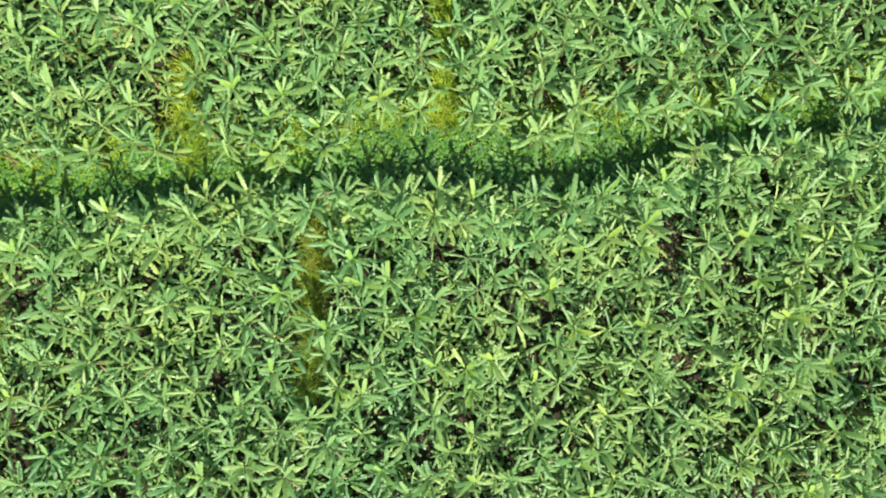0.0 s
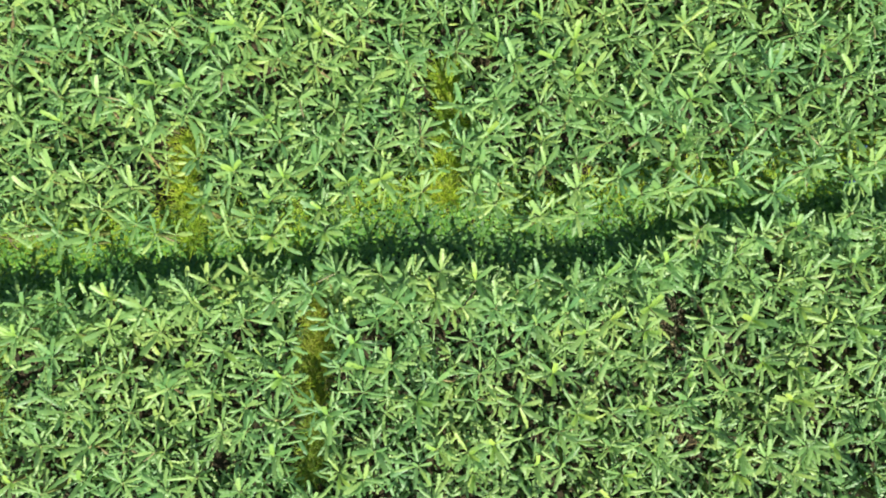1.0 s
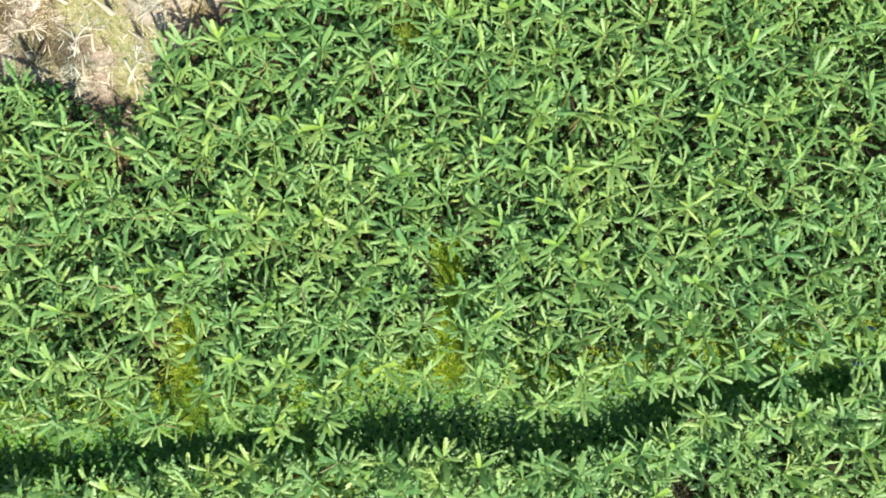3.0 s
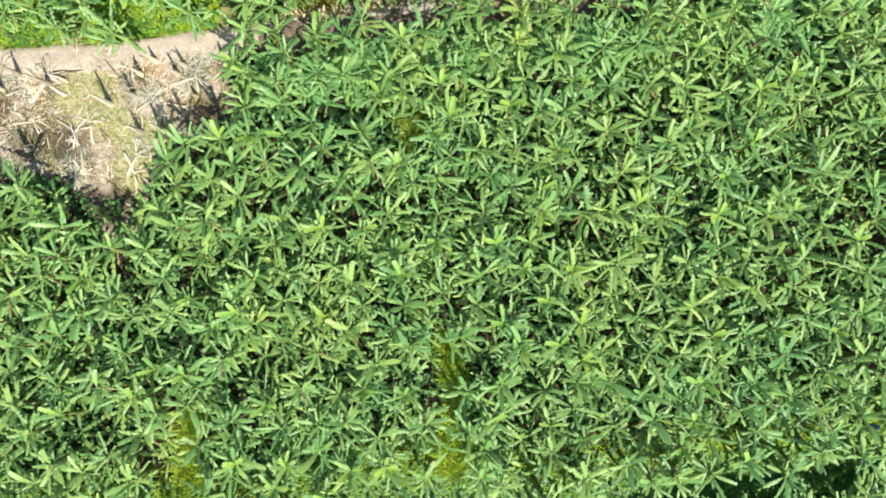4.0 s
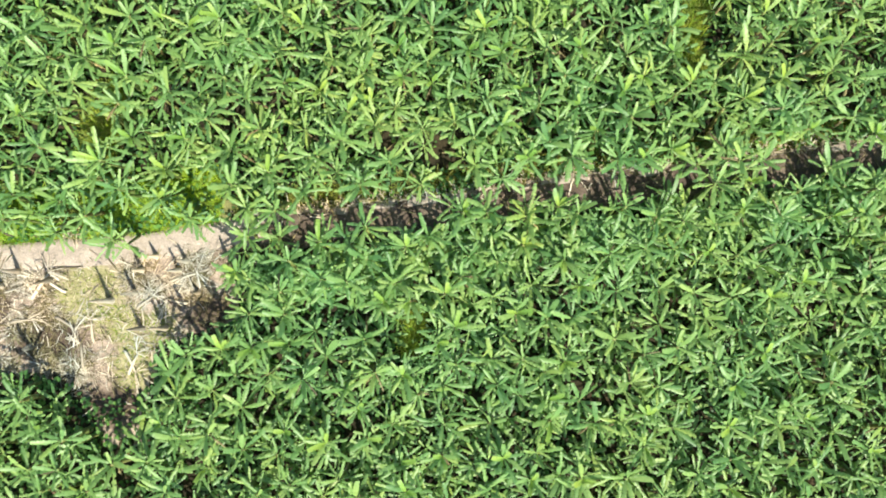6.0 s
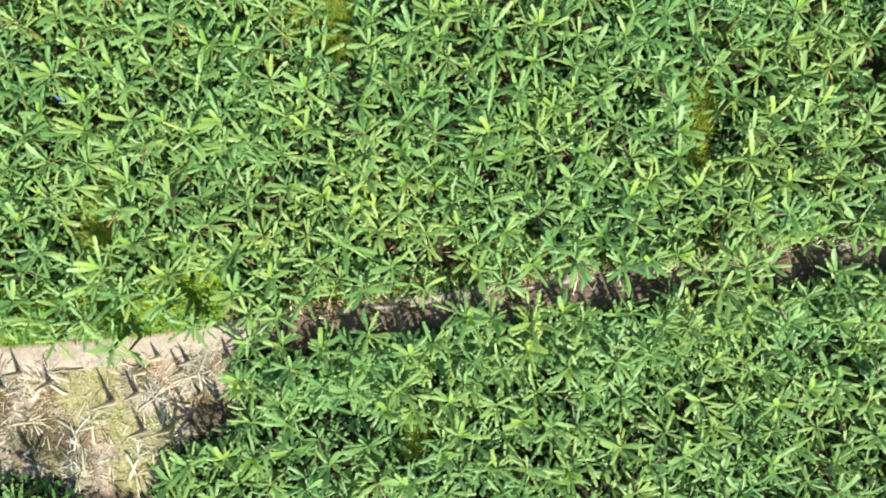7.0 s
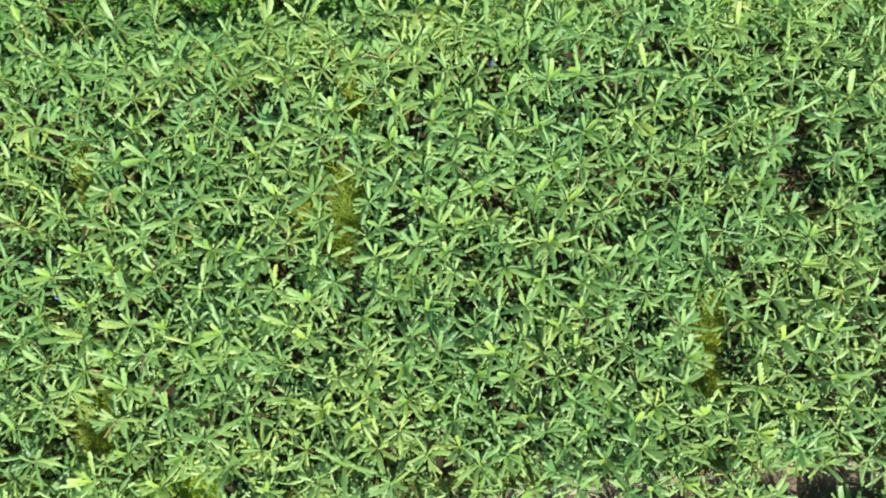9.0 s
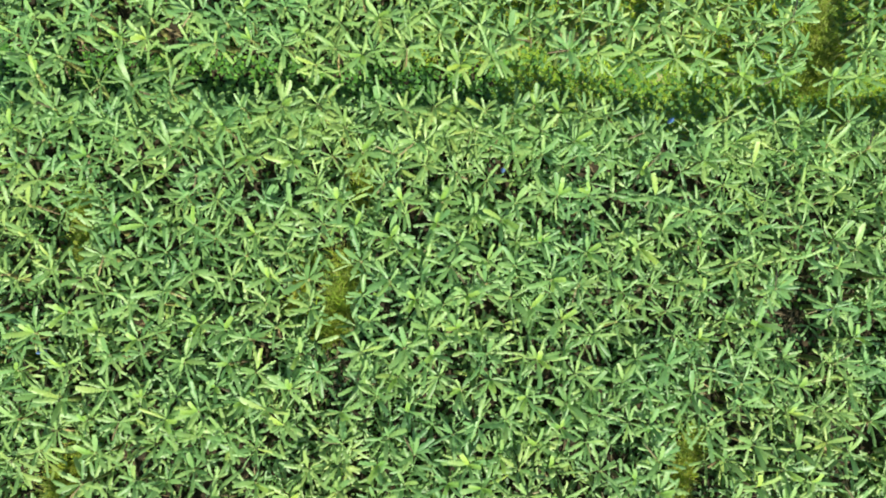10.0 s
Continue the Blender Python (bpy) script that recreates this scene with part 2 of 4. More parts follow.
open_spots((-20.7, 41.7), (-17.4, 46.1), (-15.6, 41), (-14.3, 42), (-12.4, 39.6), (-9.5, 41.3), (-3.6, 38.9), (-2, 36.4), (-1.7, 42.2), (-0.2, 37.6), (1.1, 47.7), (2.1, 41.8), (3, 45.7), (3.9, 40.7), (7.2, 43.4), (8.4, 45.6), (10.8, 44.8), (11.7, 40.2), (15.1, 39.2), (18.1, 44.4), (20.6, 46.2), (21.1, 37.2), (22.4, 43.4), (23.2, 41.3), (23.5, 46.5))
open_spots((-24.6, 48.7), (-22.3, 49.1), (-20.4, 50.3), (-18.1, 53.8), (-16.9, 48.4), (-15.7, 53.3), (-10, 48.8), (-8.5, 55.8), (-3.1, 51.6), (-1.8, 54.1), (-0.9, 48.9), (1.8, 52.8), (3.3, 48), (5.9, 49.3), (7, 51.1), (8.6, 50.8), (12.2, 53.5), (14.8, 49.1), (15.3, 54.5), (17.4, 48.2), (19.5, 54.5), (20.9, 52.3), (23.6, 54.1), (24.6, 48.3))
open_spots((-23.9, 57.6), (-22.6, 63.7), (-22.5, 56.1), (-20.4, 66.2), (-18, 58), (-17.7, 65.5), (-15.1, 57.9), (-4.4, 62.5), (-3.4, 57.6), (-2.2, 67.3), (2.1, 60.5), (2.3, 58.7), (6.4, 59), (6.9, 61.2), (6.9, 68.9), (9.1, 59.2), (10.9, 62.6), (12, 63.9), (13.2, 61.1), (19.7, 57.5), (22.3, 58.4))


def free(x, y):
    if any(inside(x + dx, y + dy, CLEARING) for dx, dy in ((0, 0), (0.8, 0), (-0.8, 0), (0, 0.8), (0, -0.8))):
        return False
    for lx, y0, y1, w in LANES + BROWN_LANES:
        if abs(x - lx) < w + 0.3 and y0 - 0.3 < y < y1 + 0.3:
            return False
    return all((x - sx) ** 2 + (y - sy) ** 2 > (0.85 * r + 0.3) ** 2 for sx, sy, r in SPOTS)


def mossy(x, y):
    return any(((x - a) / r) ** 2 + ((y - b) / q) ** 2 < 1 for a, b, r, q in MOSS)


def rotten_shaded(x, y):
    return any(((x - a) / r) ** 2 + ((y - b) / q) ** 2 < 1 for a, b, r, q in ROTTEN_SHADED)


def ground_z(x, y):
    z = 0.07 * noise.noise(Vector((x * 0.35, y * 0.35, 0))) + 0.03 * noise.noise(Vector((x * 1.3, y * 1.3, 5)))
    for low, high, deep in ((drain_low, drain_high, 0.5), (far_low, far_high, 0.45)):
        a, b = low(x) - 0.3, high(x) + 0.2
        if a < y < b:
            z -= deep * math.sin(math.pi * (y - a) / (b - a)) ** 1.5
    return z


# ---- ground, one sheet to the horizon ----
def build_ground():
    step, x0, x1, y0, y1 = 0.42, -42.0, 42.0, -33.0, 93.0
    nx, ny = round((x1 - x0) / step) + 1, round((y1 - y0) / step) + 1
    verts, faces, mats = [], [], []
    for j in range(ny):
        for i in range(nx):
            x, y = x0 + i * step, y0 + j * step
            rim = min(i, j, nx - 1 - i, ny - 1 - j)
            verts.append((x, y, ground_z(x, y) if rim else 0.0))
    for j in range(ny - 1):
        for i in range(nx - 1):
            a = j * nx + i
            faces.append((a, a + 1, a + nx + 1, a + nx))
            x, y = x0 + (i + 0.5) * step, y0 + (j + 0.5) * step
            wx, wy = x + 0.7 * noise.noise(Vector((x, y, 3.1))), y + 0.7 * noise.noise(Vector((x, y, 8.3)))
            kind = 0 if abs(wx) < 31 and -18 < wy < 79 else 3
            if inside(wx, wy, CLEARING):
                kind = 1
            elif (wx - 25.6) ** 2 + (wy + 13.0) ** 2 < 3.0:
                kind = 1
            elif any(abs(wx - lx) < w and a0 < wy < a1 for lx, a0, a1, w in LANES) or 0 < wy - track_high(wx) < 1.0 and wx < -12 or wx > 1 and -0.4 < wy - far_low(wx) < 9.0 - 0.25 * abs(wx - 14):
                kind = 2
            mats.append(kind)
    corner = [0, nx - 1, nx * ny - 1, nx * (ny - 1)]
    far = len(verts)
    verts += [(-3000, -3000, 0), (3000, -3000, 0), (3000, 3000, 0), (-3000, 3000, 0)]
    south, north = list(range(nx)), list(range(nx * ny - 1, nx * (ny - 1) - 1, -1))
    east, west = [nx - 1 + k * nx for k in range(ny)], [k * nx for k in range(ny - 1, -1, -1)]
    for k, side in enumerate((south, east, north, west)):
        faces.append((far + k, far + (k + 1) % 4, *reversed(side)))
        mats.append(3)
    me = bpy.data.meshes.new("ground")
    me.from_pydata(verts, [], faces)
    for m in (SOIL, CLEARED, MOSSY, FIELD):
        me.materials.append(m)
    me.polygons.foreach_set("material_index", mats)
    me.polygons.foreach_set("use_smooth", [True] * len(faces))
    return tagged(new("ground", me), "dark brown plantation soil with leaf litter", "ground", kind="structure")


build_ground()


def build_track():
    """The pale earth track along the upper side of the middle block, a low bank with worn edges."""
    bm = bmesh.new()
    rows = []
    for i in range(241):
        x = -42 + i * 0.35
        low, high = track_high(x) - 1.75 - 0.7 * min(1.0, max(0.0, (x + 12) / 3)), track_high(x) + 0.12
        low += 0.16 * noise.noise(Vector((x * 0.8, 1, 0)))
        high += 0.16 * noise.noise(Vector((x * 0.8, 7, 0)))
        row = []
        for k in range(9):
            f = k / 8
            y = low + (high - low) * f
            rut = -0.03 * (math.exp(-((f - 0.28) / 0.1) ** 2) + math.exp(-((f - 0.72) / 0.1) ** 2))
            z = ground_z(x, y) * 0.4 + 0.10 + rut + 0.02 * noise.noise(Vector((x * 2, y * 2, 0)))
            row.append(bm.verts.new((x, y, z if 0 < k < 8 else -0.15)))
        rows.append(row)
    for a, b in zip(rows, rows[1:]):
        for k in range(8):
            face = bm.faces.new((a[k], b[k], b[k + 1], a[k + 1]))
            face.smooth = True
            # East part: browner earth holding plant shade in its colour; pale sunlit rim kept.
            bare = k + 1.6 * noise.noise(a[k].co * 0.9) < 6.2
            face.material_index = int(bare and a[k].co.x + 3.5 * noise.noise(a[k].co * 0.7) > -10.8)
    me = bpy.data.meshes.new("track")
    bm.to_mesh(me)
    bm.free()
    me.materials.append(TRACK)
    me.materials.append(SHADED_EARTH)
    return tagged(new("path", me), "pale beige packed-earth farm track between banana blocks", "path", kind="structure")


build_track()


# ---- leaves ----
def leaf_mesh(name, length, width, start, end, fold, ragged, seed, mats, segs=5, petiole=0.14, sweep=0.16, side=0.0, cols=(0.5, 1.0)):
    """A blade torn into strips on a raised midrib, growing from the origin along +x. start, end: the midrib's rise in degrees; fold: the
    halves' rise, from base to tip."""
    r = random.Random(seed)
    s_at = [petiole + (1 - petiole) * (i + (r.uniform(-0.33, 0.33) if 0 < i < segs else 0)) / segs for i in range(segs + 1)]
    px, pz, dirs, pts, last = 0.0, 0.0, [], [], 0.0
    sub = 4
    for i, s in enumerate(s_at):
        n = sub if i else 3
        for k in range(n):
            q = last + (s - last) * (k + 0.5) / n
            e = radians(start + (end - start) * q ** 0.9)
            px += length * (s - last) / n * math.cos(e)
            pz += length * (s - last) / n * math.sin(e)
        e = radians(start + (end - start) * s ** 0.9)
        last = s
        pts.append((px, side * length * s * s, pz))
        dirs.append((math.cos(e), math.sin(e)))
    verts, faces, mi = [], [], []
    ribs = []
    for (x, y, z), (cx, cz) in zip(pts, dirs):
        ribs.append(len(verts))
        verts.append((x, y, z))
    base = len(verts)
    x, y, z = pts[0]
    verts += [(0, -0.035, -0.02), (0, 0.035, -0.02), (x, y - 0.02, z - 0.01), (x, y + 0.02, z - 0.01), (0, 0, 0.03)]
    faces += [(base, base + 2, ribs[0], base + 4), (base + 4, ribs[0], base + 3, base + 1)]
    mi += [1, 1]

    def half(u):
        return width / 2 * min(1.0, 0.46 + 1.5 * u) * (1 - 0.36 * u ** 12)

    for sgn in (-1, 1):
        for i in range(segs):
            tear = 1.6 * ragged * r.random() ** 2
            extra = ragged * r.uniform(-16, 8)
            reach = 1 - ragged * 0.46 * r.random() ** 1.5
            ids = []
            for j, pull in ((i, tear * 0.22), (i + 1, -tear * 0.22)):
                u = (s_at[j] - petiole) / (1 - petiole)
                x, y, z = pts[j]
                cx, cz = dirs[j]
                w = half(u) * reach * (1 - 0.22 * ragged * r.random())
                step = length * (1 - petiole) / segs
                row = []
                for part_of in cols:
                    a = radians(fold[0] + (fold[1] - fold[0]) * u + extra * part_of - 14 * (part_of - 0.5))
                    out, up = w * part_of * math.cos(a), w * part_of * math.sin(a)
                    along = sweep * w * part_of + pull * step * part_of * 1.6
                    row.append(len(verts))
                    verts.append((x + cx * along - cz * up, y + sgn * out, z + cz * along + cx * up))
                ids.append(row)
            a, b = ribs[i], ribs[i + 1]
            low, high = [a] + ids[0], [b] + ids[1]
            quads = [(low[k], low[k + 1], high[k + 1], high[k]) for k in range(len(cols))]
            faces += [q if sgn < 0 else q[::-1] for q in quads]
            mi += [0] * len(cols)
    me = bpy.data.meshes.new(name)
    me.from_pydata(verts, [], faces)
    for m in mats:
        me.materials.append(m)
    me.polygons.foreach_set("material_index", mi)
    me.polygons.foreach_set("use_smooth", [True] * len(faces))
    return me


rng = random.Random(11)
AGES = []          # from upright to drooping
for age, (start, end, f0, f1) in enumerate([(58, 32, 10, -4), (40, 16, -2, -10), (27, 6, -4, -14), (14, -6, -8, -18), (0, -26, -12, -26)]):
    AGES.append([leaf_mesh("leaf", rng.uniform(1.25, 1.7), rng.uniform(0.27, 0.34), start + rng.uniform(-7, 7), end + rng.uniform(-12, 12),
                           (f0 + rng.uniform(-8, 8), f1 + rng.uniform(-12, 12)), rng.choice((0.4, 0.55, 0.7, 0.85, 1.0)), 100 + 10 * age + k, (LEAF, RIB), side=rng.uniform(-0.14, 0.14),
                           segs=9, cols=(0.5, 1.0) if age < 3 else (1.0,))
                 for k in range(5)])
SPEARS = [leaf_mesh("young_leaf", rng.uniform(0.9, 1.25), rng.uniform(0.26, 0.34), 74, rng.uniform(22, 45), (36, 8), 0.3, 300 + k, (YOUNG, YOUNG), segs=6) for k in range(4)]
WILTED = [leaf_mesh("dead_leaf", rng.uniform(1.3, 1.8), rng.uniform(0.3, 0.42), rng.uniform(-20, 5), rng.uniform(-88, -75), (-30, -60), 1.0, 340 + k, (DEAD, DEAD), segs=6) for k in range(4)]


BROWNED = [leaf_mesh("dead_leaf", rng.uniform(1.2, 1.6), rng.uniform(0.2, 0.3), rng.uniform(15, 35), rng.uniform(-50, -25), (-20, -45), 1.0, 360 + k, (DEAD, DEAD)) for k in range(4)]


def stem_mesh(height, seed):
    r = random.Random(seed)
    verts, faces = [], []
    rings = [(0, 0.19), (0.08, 0.165), (0.35, 0.145), (0.7, 0.12), (0.93, 0.10), (1.0, 0.085)]
    lean = (r.uniform(-0.1, 0.1), r.uniform(-0.1, 0.1))
    for f, rad in rings:
        for k in range(9):
            a = 2 * math.pi * k / 9
            q = rad * (1 + 0.10 * math.sin(2 * a + seed) + 0.04 * r.random())
            verts.append((q * math.cos(a) + lean[0] * (f - 1), q * math.sin(a) + lean[1] * (f - 1), height * f - 0.1 * (f == 0)))
    for j in range(len(rings) - 1):
        for k in range(9):
            a, b = j * 9 + k, j * 9 + (k + 1) % 9
            faces.append((a, b, b + 9, a + 9))
    faces.append(tuple(range((len(rings) - 1) * 9, len(rings) * 9)))
    me = bpy.data.meshes.new("pseudostem")
    me.from_pydata(verts, [], faces)
    me.materials.append(STEM)
    me.polygons.foreach_set("use_smooth", [True] * len(faces))
    return me


STEMS = [stem_mesh(h, 400 + k) for k, h in enumerate((2.5, 2.7, 2.85, 3.05))]
HEIGHTS = (2.5, 2.7, 2.85, 3.05)


def plant_recipe(seed):
    """The parts of one banana plant: name, mesh and pose in the plant's own space."""
    r = random.Random(seed)
    k = r.randrange(4)
    top = HEIGHTS[k]
    parts = [("pseudostem", STEMS[k], pose(0, 0, 0, 0, 0, r.uniform(0, 360)))]
    count = r.choice((10, 11, 12, 12, 13))
    turn = r.uniform(0, 360)
    for i in range(count):
        age = min(4, int(5 * max(0.0, (i + r.uniform(-0.6, 0.9)) / count) ** 1.15)) if i else 0
        turn += 137.5 + r.uniform(-22, 22)
        size = r.uniform(0.62, 1.12) * (0.88 if i == 0 else 1.0)
        m = pose(0, 0, top - 0.05 * i + r.uniform(-0.08, 0.12), r.uniform(-18, 18), r.uniform(-9, 9), turn) @ Matrix.Scale(size, 4)
        parts.append(("leaf", r.choice(AGES[max(0, age)]), m))
    # one or two followers out of the same root, lower and off to the side
    side = r.uniform(0, 360)
    for j in range(r.choice((1, 1, 2))):
        side += r.uniform(110, 250)
        off, low = r.uniform(0.5, 0.85), r.uniform(0.25, 0.75)
        fx, fy = off * math.cos(radians(side)), off * math.sin(radians(side))
        k2 = r.randrange(4)
        parts.append(("pseudostem", STEMS[k2], pose(fx, fy, 0, 0, 0, r.uniform(0, 360)) @ Matrix.Diagonal((0.6, 0.6, (top - low) / HEIGHTS[k2], 1))))
        for i in range(r.choice((4, 5, 5, 6))):
            turn += 137.5 + r.uniform(-40, 40)
            m = pose(fx, fy, top - low + r.uniform(-0.1, 0.12), r.uniform(-22, 22), r.uniform(-14, 8), turn) @ Matrix.Scale(r.uniform(0.55, 0.92), 4)
            parts.append(("leaf", r.choice(AGES[r.choice((1, 2, 2, 3))]), m))
    if seed % 2 == 0:
        for i in range(2):
            parts.append(("young_leaf", r.choice(SPEARS), pose(0, 0, top + 0.05, 0, 0, r.uniform(0, 360)) @ Matrix.Scale(r.uniform(0.7, 1.05), 4)))
    elif r.random() < 0.3:
        parts.append(("young_leaf", r.choice(SPEARS), pose(0, 0, top + 0.05, 0, 0, r.uniform(0, 360)) @ Matrix.Scale(r.uniform(0.75, 1.1), 4)))
    for i in range(r.choice((0, 0, 1, 1))):
        parts.append(("dead_leaf", r.choice(WILTED), pose(0, 0, top - 0.75 - 0.1 * i, 0, 0, r.uniform(0, 360)) @ Matrix.Scale(r.uniform(0.8, 1.1), 4)))
    for i in range(r.choice((0, 0, 0, 0, 0, 0, 0, 1))):
        parts.append(("dead_leaf", r.choice(BROWNED), pose(0, 0, top - 0.1, r.uniform(-20, 20), 0, r.uniform(0, 360)) @ Matrix.Scale(r.uniform(0.8, 1.05), 4)))
    return parts


RECIPES = [plant_recipe(500 + k) for k in range(18)]

# ---- where the plants stand ----
SITES, BRIGHT = [], set()


def row(y, plants, bright):
    """A strip of the stand two metres deep, from y: plants as (x, metres past y), and those with a fresh yellow-green heart."""
    for x, past in itertools.chain(plants, bright):
        SITES.append((x, round(y + past, 2)))
    BRIGHT.update((x, round(y + past, 2)) for x, past in bright)


row(-12, [(-21.8, 1), (-17.6, 0.9), (-14.1, 0.7), (-12.3, 1.3), (-10.2, 1.7), (-8.1, 1.3), (-5.5, 1), (3.9, 1.1), (7.4, 2), (9.5, 1.1), (11.3, 1.1), (12.8, 0.5), (14.7, 0.8), (18.2, 0.8), (20.3, 1.5)],
    [(-15.9, 1.7), (-2.9, 1.6), (2, 1), (16.1, 1.8), (19.7, 0.5)])
row(-10, [(-17.9, 0.3), (-14.1, 0.6), (-12.3, 1.9), (-10.7, 0.9), (-8.4, 1.8), (-5.8, 0.9), (-4, 1.5), (-1.6, 1), (2, 1.5), (5.6, 0.3), (7.1, 1.9), (8.6, 0.6), (10.4, 1), (12.5, 0.3), (21.5, 1.6), (23.3, 0.5)],
    [(-20.2, 1.7), (17.2, 1.9), (18.2, 0.7)])
row(-8, [(-20.8, 1), (-18.9, 1.6), (-16.8, 1.4), (-14.4, 1.1), (-12.8, 1.7), (-10.5, 1), (-6.8, 0.4), (-4, 1.6), (-0.2, 0.4), (1.9, 1.7), (5.2, 0.1), (9.1, 0.5), (13.3, 0.2), (14.6, 0.3), (18.9, 1.8), (23.5, 0.3)],
    [(-22.6, 1.5), (9.8, 1.8), (15.8, 1.8)])
row(-6, [(-21.3, 1.4), (-18.6, 1.4), (-16.7, 1.1), (-11.6, 2), (-8.8, 0.8), (-3.4, 1.1), (-1.1, 0.2), (-0.1, 1.1), (5.2, 0.2), (6.5, 0.2), (10.7, 1.5), (11.6, 0.7), (17.4, 0.7), (19.5, 1.3)],
    [(-5.2, 0), (1.6, 0.9), (2.9, 1.5), (15.9, 1.3), (21, 1.2)])
row(-4, [(-19.8, 1.2), (-16.3, 1.2), (2, 1.7), (4.4, 1.4), (6.4, 0.1), (9.2, 1.1), (13.3, 1.7), (14.7, 0.2), (23.5, 1.7)],
    [(-5.8, 1.1), (-1.1, 1.7), (7.3, 1.1), (11.2, 1.3), (18.9, 1.7)])
row(-2, [(-20.9, 0.1), (-18.8, 0.4), (-18.2, 1.5), (-16.9, 1.2), (-14.3, 0.5), (-13.6, 1.5), (-12.1, 0.2), (-9.8, 0.8), (-5.2, 1.5), (-4, 0.2), (-4, 1.5), (-2.5, 1.8), (-0.1, 0.6), (2.2, 1.2), (3.2, 1.8), (11.1, 1.8), (14.3, 1.8), (15.6, 0.2), (20, 0.3), (22, 1.2), (23.7, 1.8)],
    [(-8.2, 1.1), (6.1, 1.2), (13.3, 0.9), (17.3, 1.8), (19.3, 1.4)])
row(0, [(-20.5, 0.1), (-17.7, 1.6), (-15, 1.4), (-12.7, 1.4), (-11.4, 0.4), (-9.4, 0.1), (-8.2, 0.9), (-5.5, 1.7), (-1.3, 2), (-1, 0.5), (1.7, 0.9), (5.2, 1.8), (9.3, 2), (9.4, 0.3), (14.7, 1.7), (19.9, 0.6), (21.1, 1.8)],
    [(-22.4, 1.2), (-19.3, 1.3), (-4.5, 0.8), (7.9, 1.4), (11.1, 1.4), (16.7, 2), (22.3, 1.7)])
row(2, [(-20.5, 1), (-15.7, 0.7), (-13.2, 1), (-10.3, 0.1), (-8.8, 1), (-6.7, 1.5), (-3.3, 0.1), (-2.2, 1), (-0.1, 1.2), (1.3, 0.7), (3.1, 0.6), (4.3, 1.6), (6.9, 0.4), (7.2, 1.8), (13.4, 1.3), (20.8, 1.5), (23.7, 1.5)],
    [(-17.4, 1.2), (11.3, 0.7), (18.1, 1.8), (19.5, 0.6)])
row(4, [(-12.5, 0.1), (-10.3, 0.5), (-5.5, 0.5), (-3.1, 0.5), (-1.8, 0.1), (0.1, 0.7), (2, 0.2), (5.4, 0.2), (9.1, 0.4), (10.7, 0.8), (12.3, 1), (15.1, 0.1), (16, 1.5), (16.9, 0.1), (19.6, 0.2)],
    [(22.4, 1)])
row(6, [(-22, 1.1), (-20.3, 0.8), (-18.8, 0.6), (-16.3, 1.2), (-15, 0.6), (5.5, 1.6), (7.5, 1.7), (14, 0.8), (16.9, 0.4), (22.6, 1.8), (23.8, 1)],
    [(-8.9, 0.5), (-6.1, 0.8), (19.2, 1)])
row(8, [(-21.8, 0.9), (-20.5, 2), (-19.1, 1.5), (-17.9, 0), (-16.4, 1.1), (-14.3, 0.6), (-0.9, 0.9), (2, 0.8), (3.1, 0.2), (3.2, 1.4), (7.4, 1), (9.8, 1.7), (11, 0.8), (12.2, 1), (14.2, 1), (16.1, 1.7), (18.2, 0.8), (22.5, 1.8)],
    [(-12.6, 0.2), (-10.9, 2), (-9, 0.5), (-8.3, 1.7), (-6.3, 0), (-4.9, 1.4), (-3.1, 1.6)])
row(10, [(-21.9, 1.6), (-17.7, 0.3), (-16, 1.4), (-13.1, 0.8), (-8.6, 1.7), (-6.6, 0.5), (-6.5, 1.8), (-5.1, 2), (-3.4, 1.2), (-0.9, 1.9), (0.2, 0.3), (1.4, 1.4), (2.2, 0.2), (5.7, 1.7), (5.8, 0.3), (9.2, 1.6), (14.1, 1), (16.8, 1.4), (20, 0.2), (20.7, 1.4), (23.6, 0.5)],
    [(12.7, 0.5), (13.3, 1.9)])
row(12, [(-22.8, 0.9), (-18.2, 2), (-15.1, 0.6), (-13.5, 1), (-11.2, 0.1), (-5.6, 1.4), (1.3, 1.6), (2.6, 0), (3.1, 1.9), (5.5, 1.6), (6.9, 0.6), (10.7, 1.3), (11.2, 0), (12.6, 1), (15.8, 0.5), (16.7, 1.9), (17.3, 0.7), (18.7, 1.1), (19.8, 0.4), (21.6, 1.3), (22.2, 0.1)],
    [(-20.1, 0.6), (-16.3, 1.5), (-9.4, 0.9), (-4.2, 1.7), (-2, 1.4), (13.7, 1.9)])
row(14, [(-20.4, 0.1), (-17, 1.8), (-11.6, 1.4), (-6.6, 1.7), (-3.5, 1), (0.8, 1.2), (7.2, 0), (8.6, 1.7), (8.8, 0), (11, 1.5), (11.8, 0), (12.7, 1.4), (14.8, 0.9), (16.7, 1.2), (18, 1.4), (22.6, 1.3), (23.6, 0.2)],
    [(-13.5, 0.6), (6.3, 2), (7.4, 1.2), (20.4, 0.4)])
row(16, [(-22.6, 0.2), (-20.9, 1.9), (-20.5, 0.7), (-19.4, 1.6), (-16.4, 1.6), (-14.4, 1.9), (-9.8, 1.3), (-8.8, 0.3), (-4.9, 0.9), (-2.6, 0.9), (-1.7, 0), (1, 0.5), (3.3, 1.1), (4.2, 0), (10.5, 1.5), (11.8, 0.7), (13.4, 2), (16.1, 0.4), (18.2, 0.6), (19.5, 1.5), (22.5, 1.5)],
    [(-12.3, 1), (-10.8, 1.9), (-6.3, 1.6), (7.4, 1.1), (14.4, 0.4), (21.1, 0.6)])
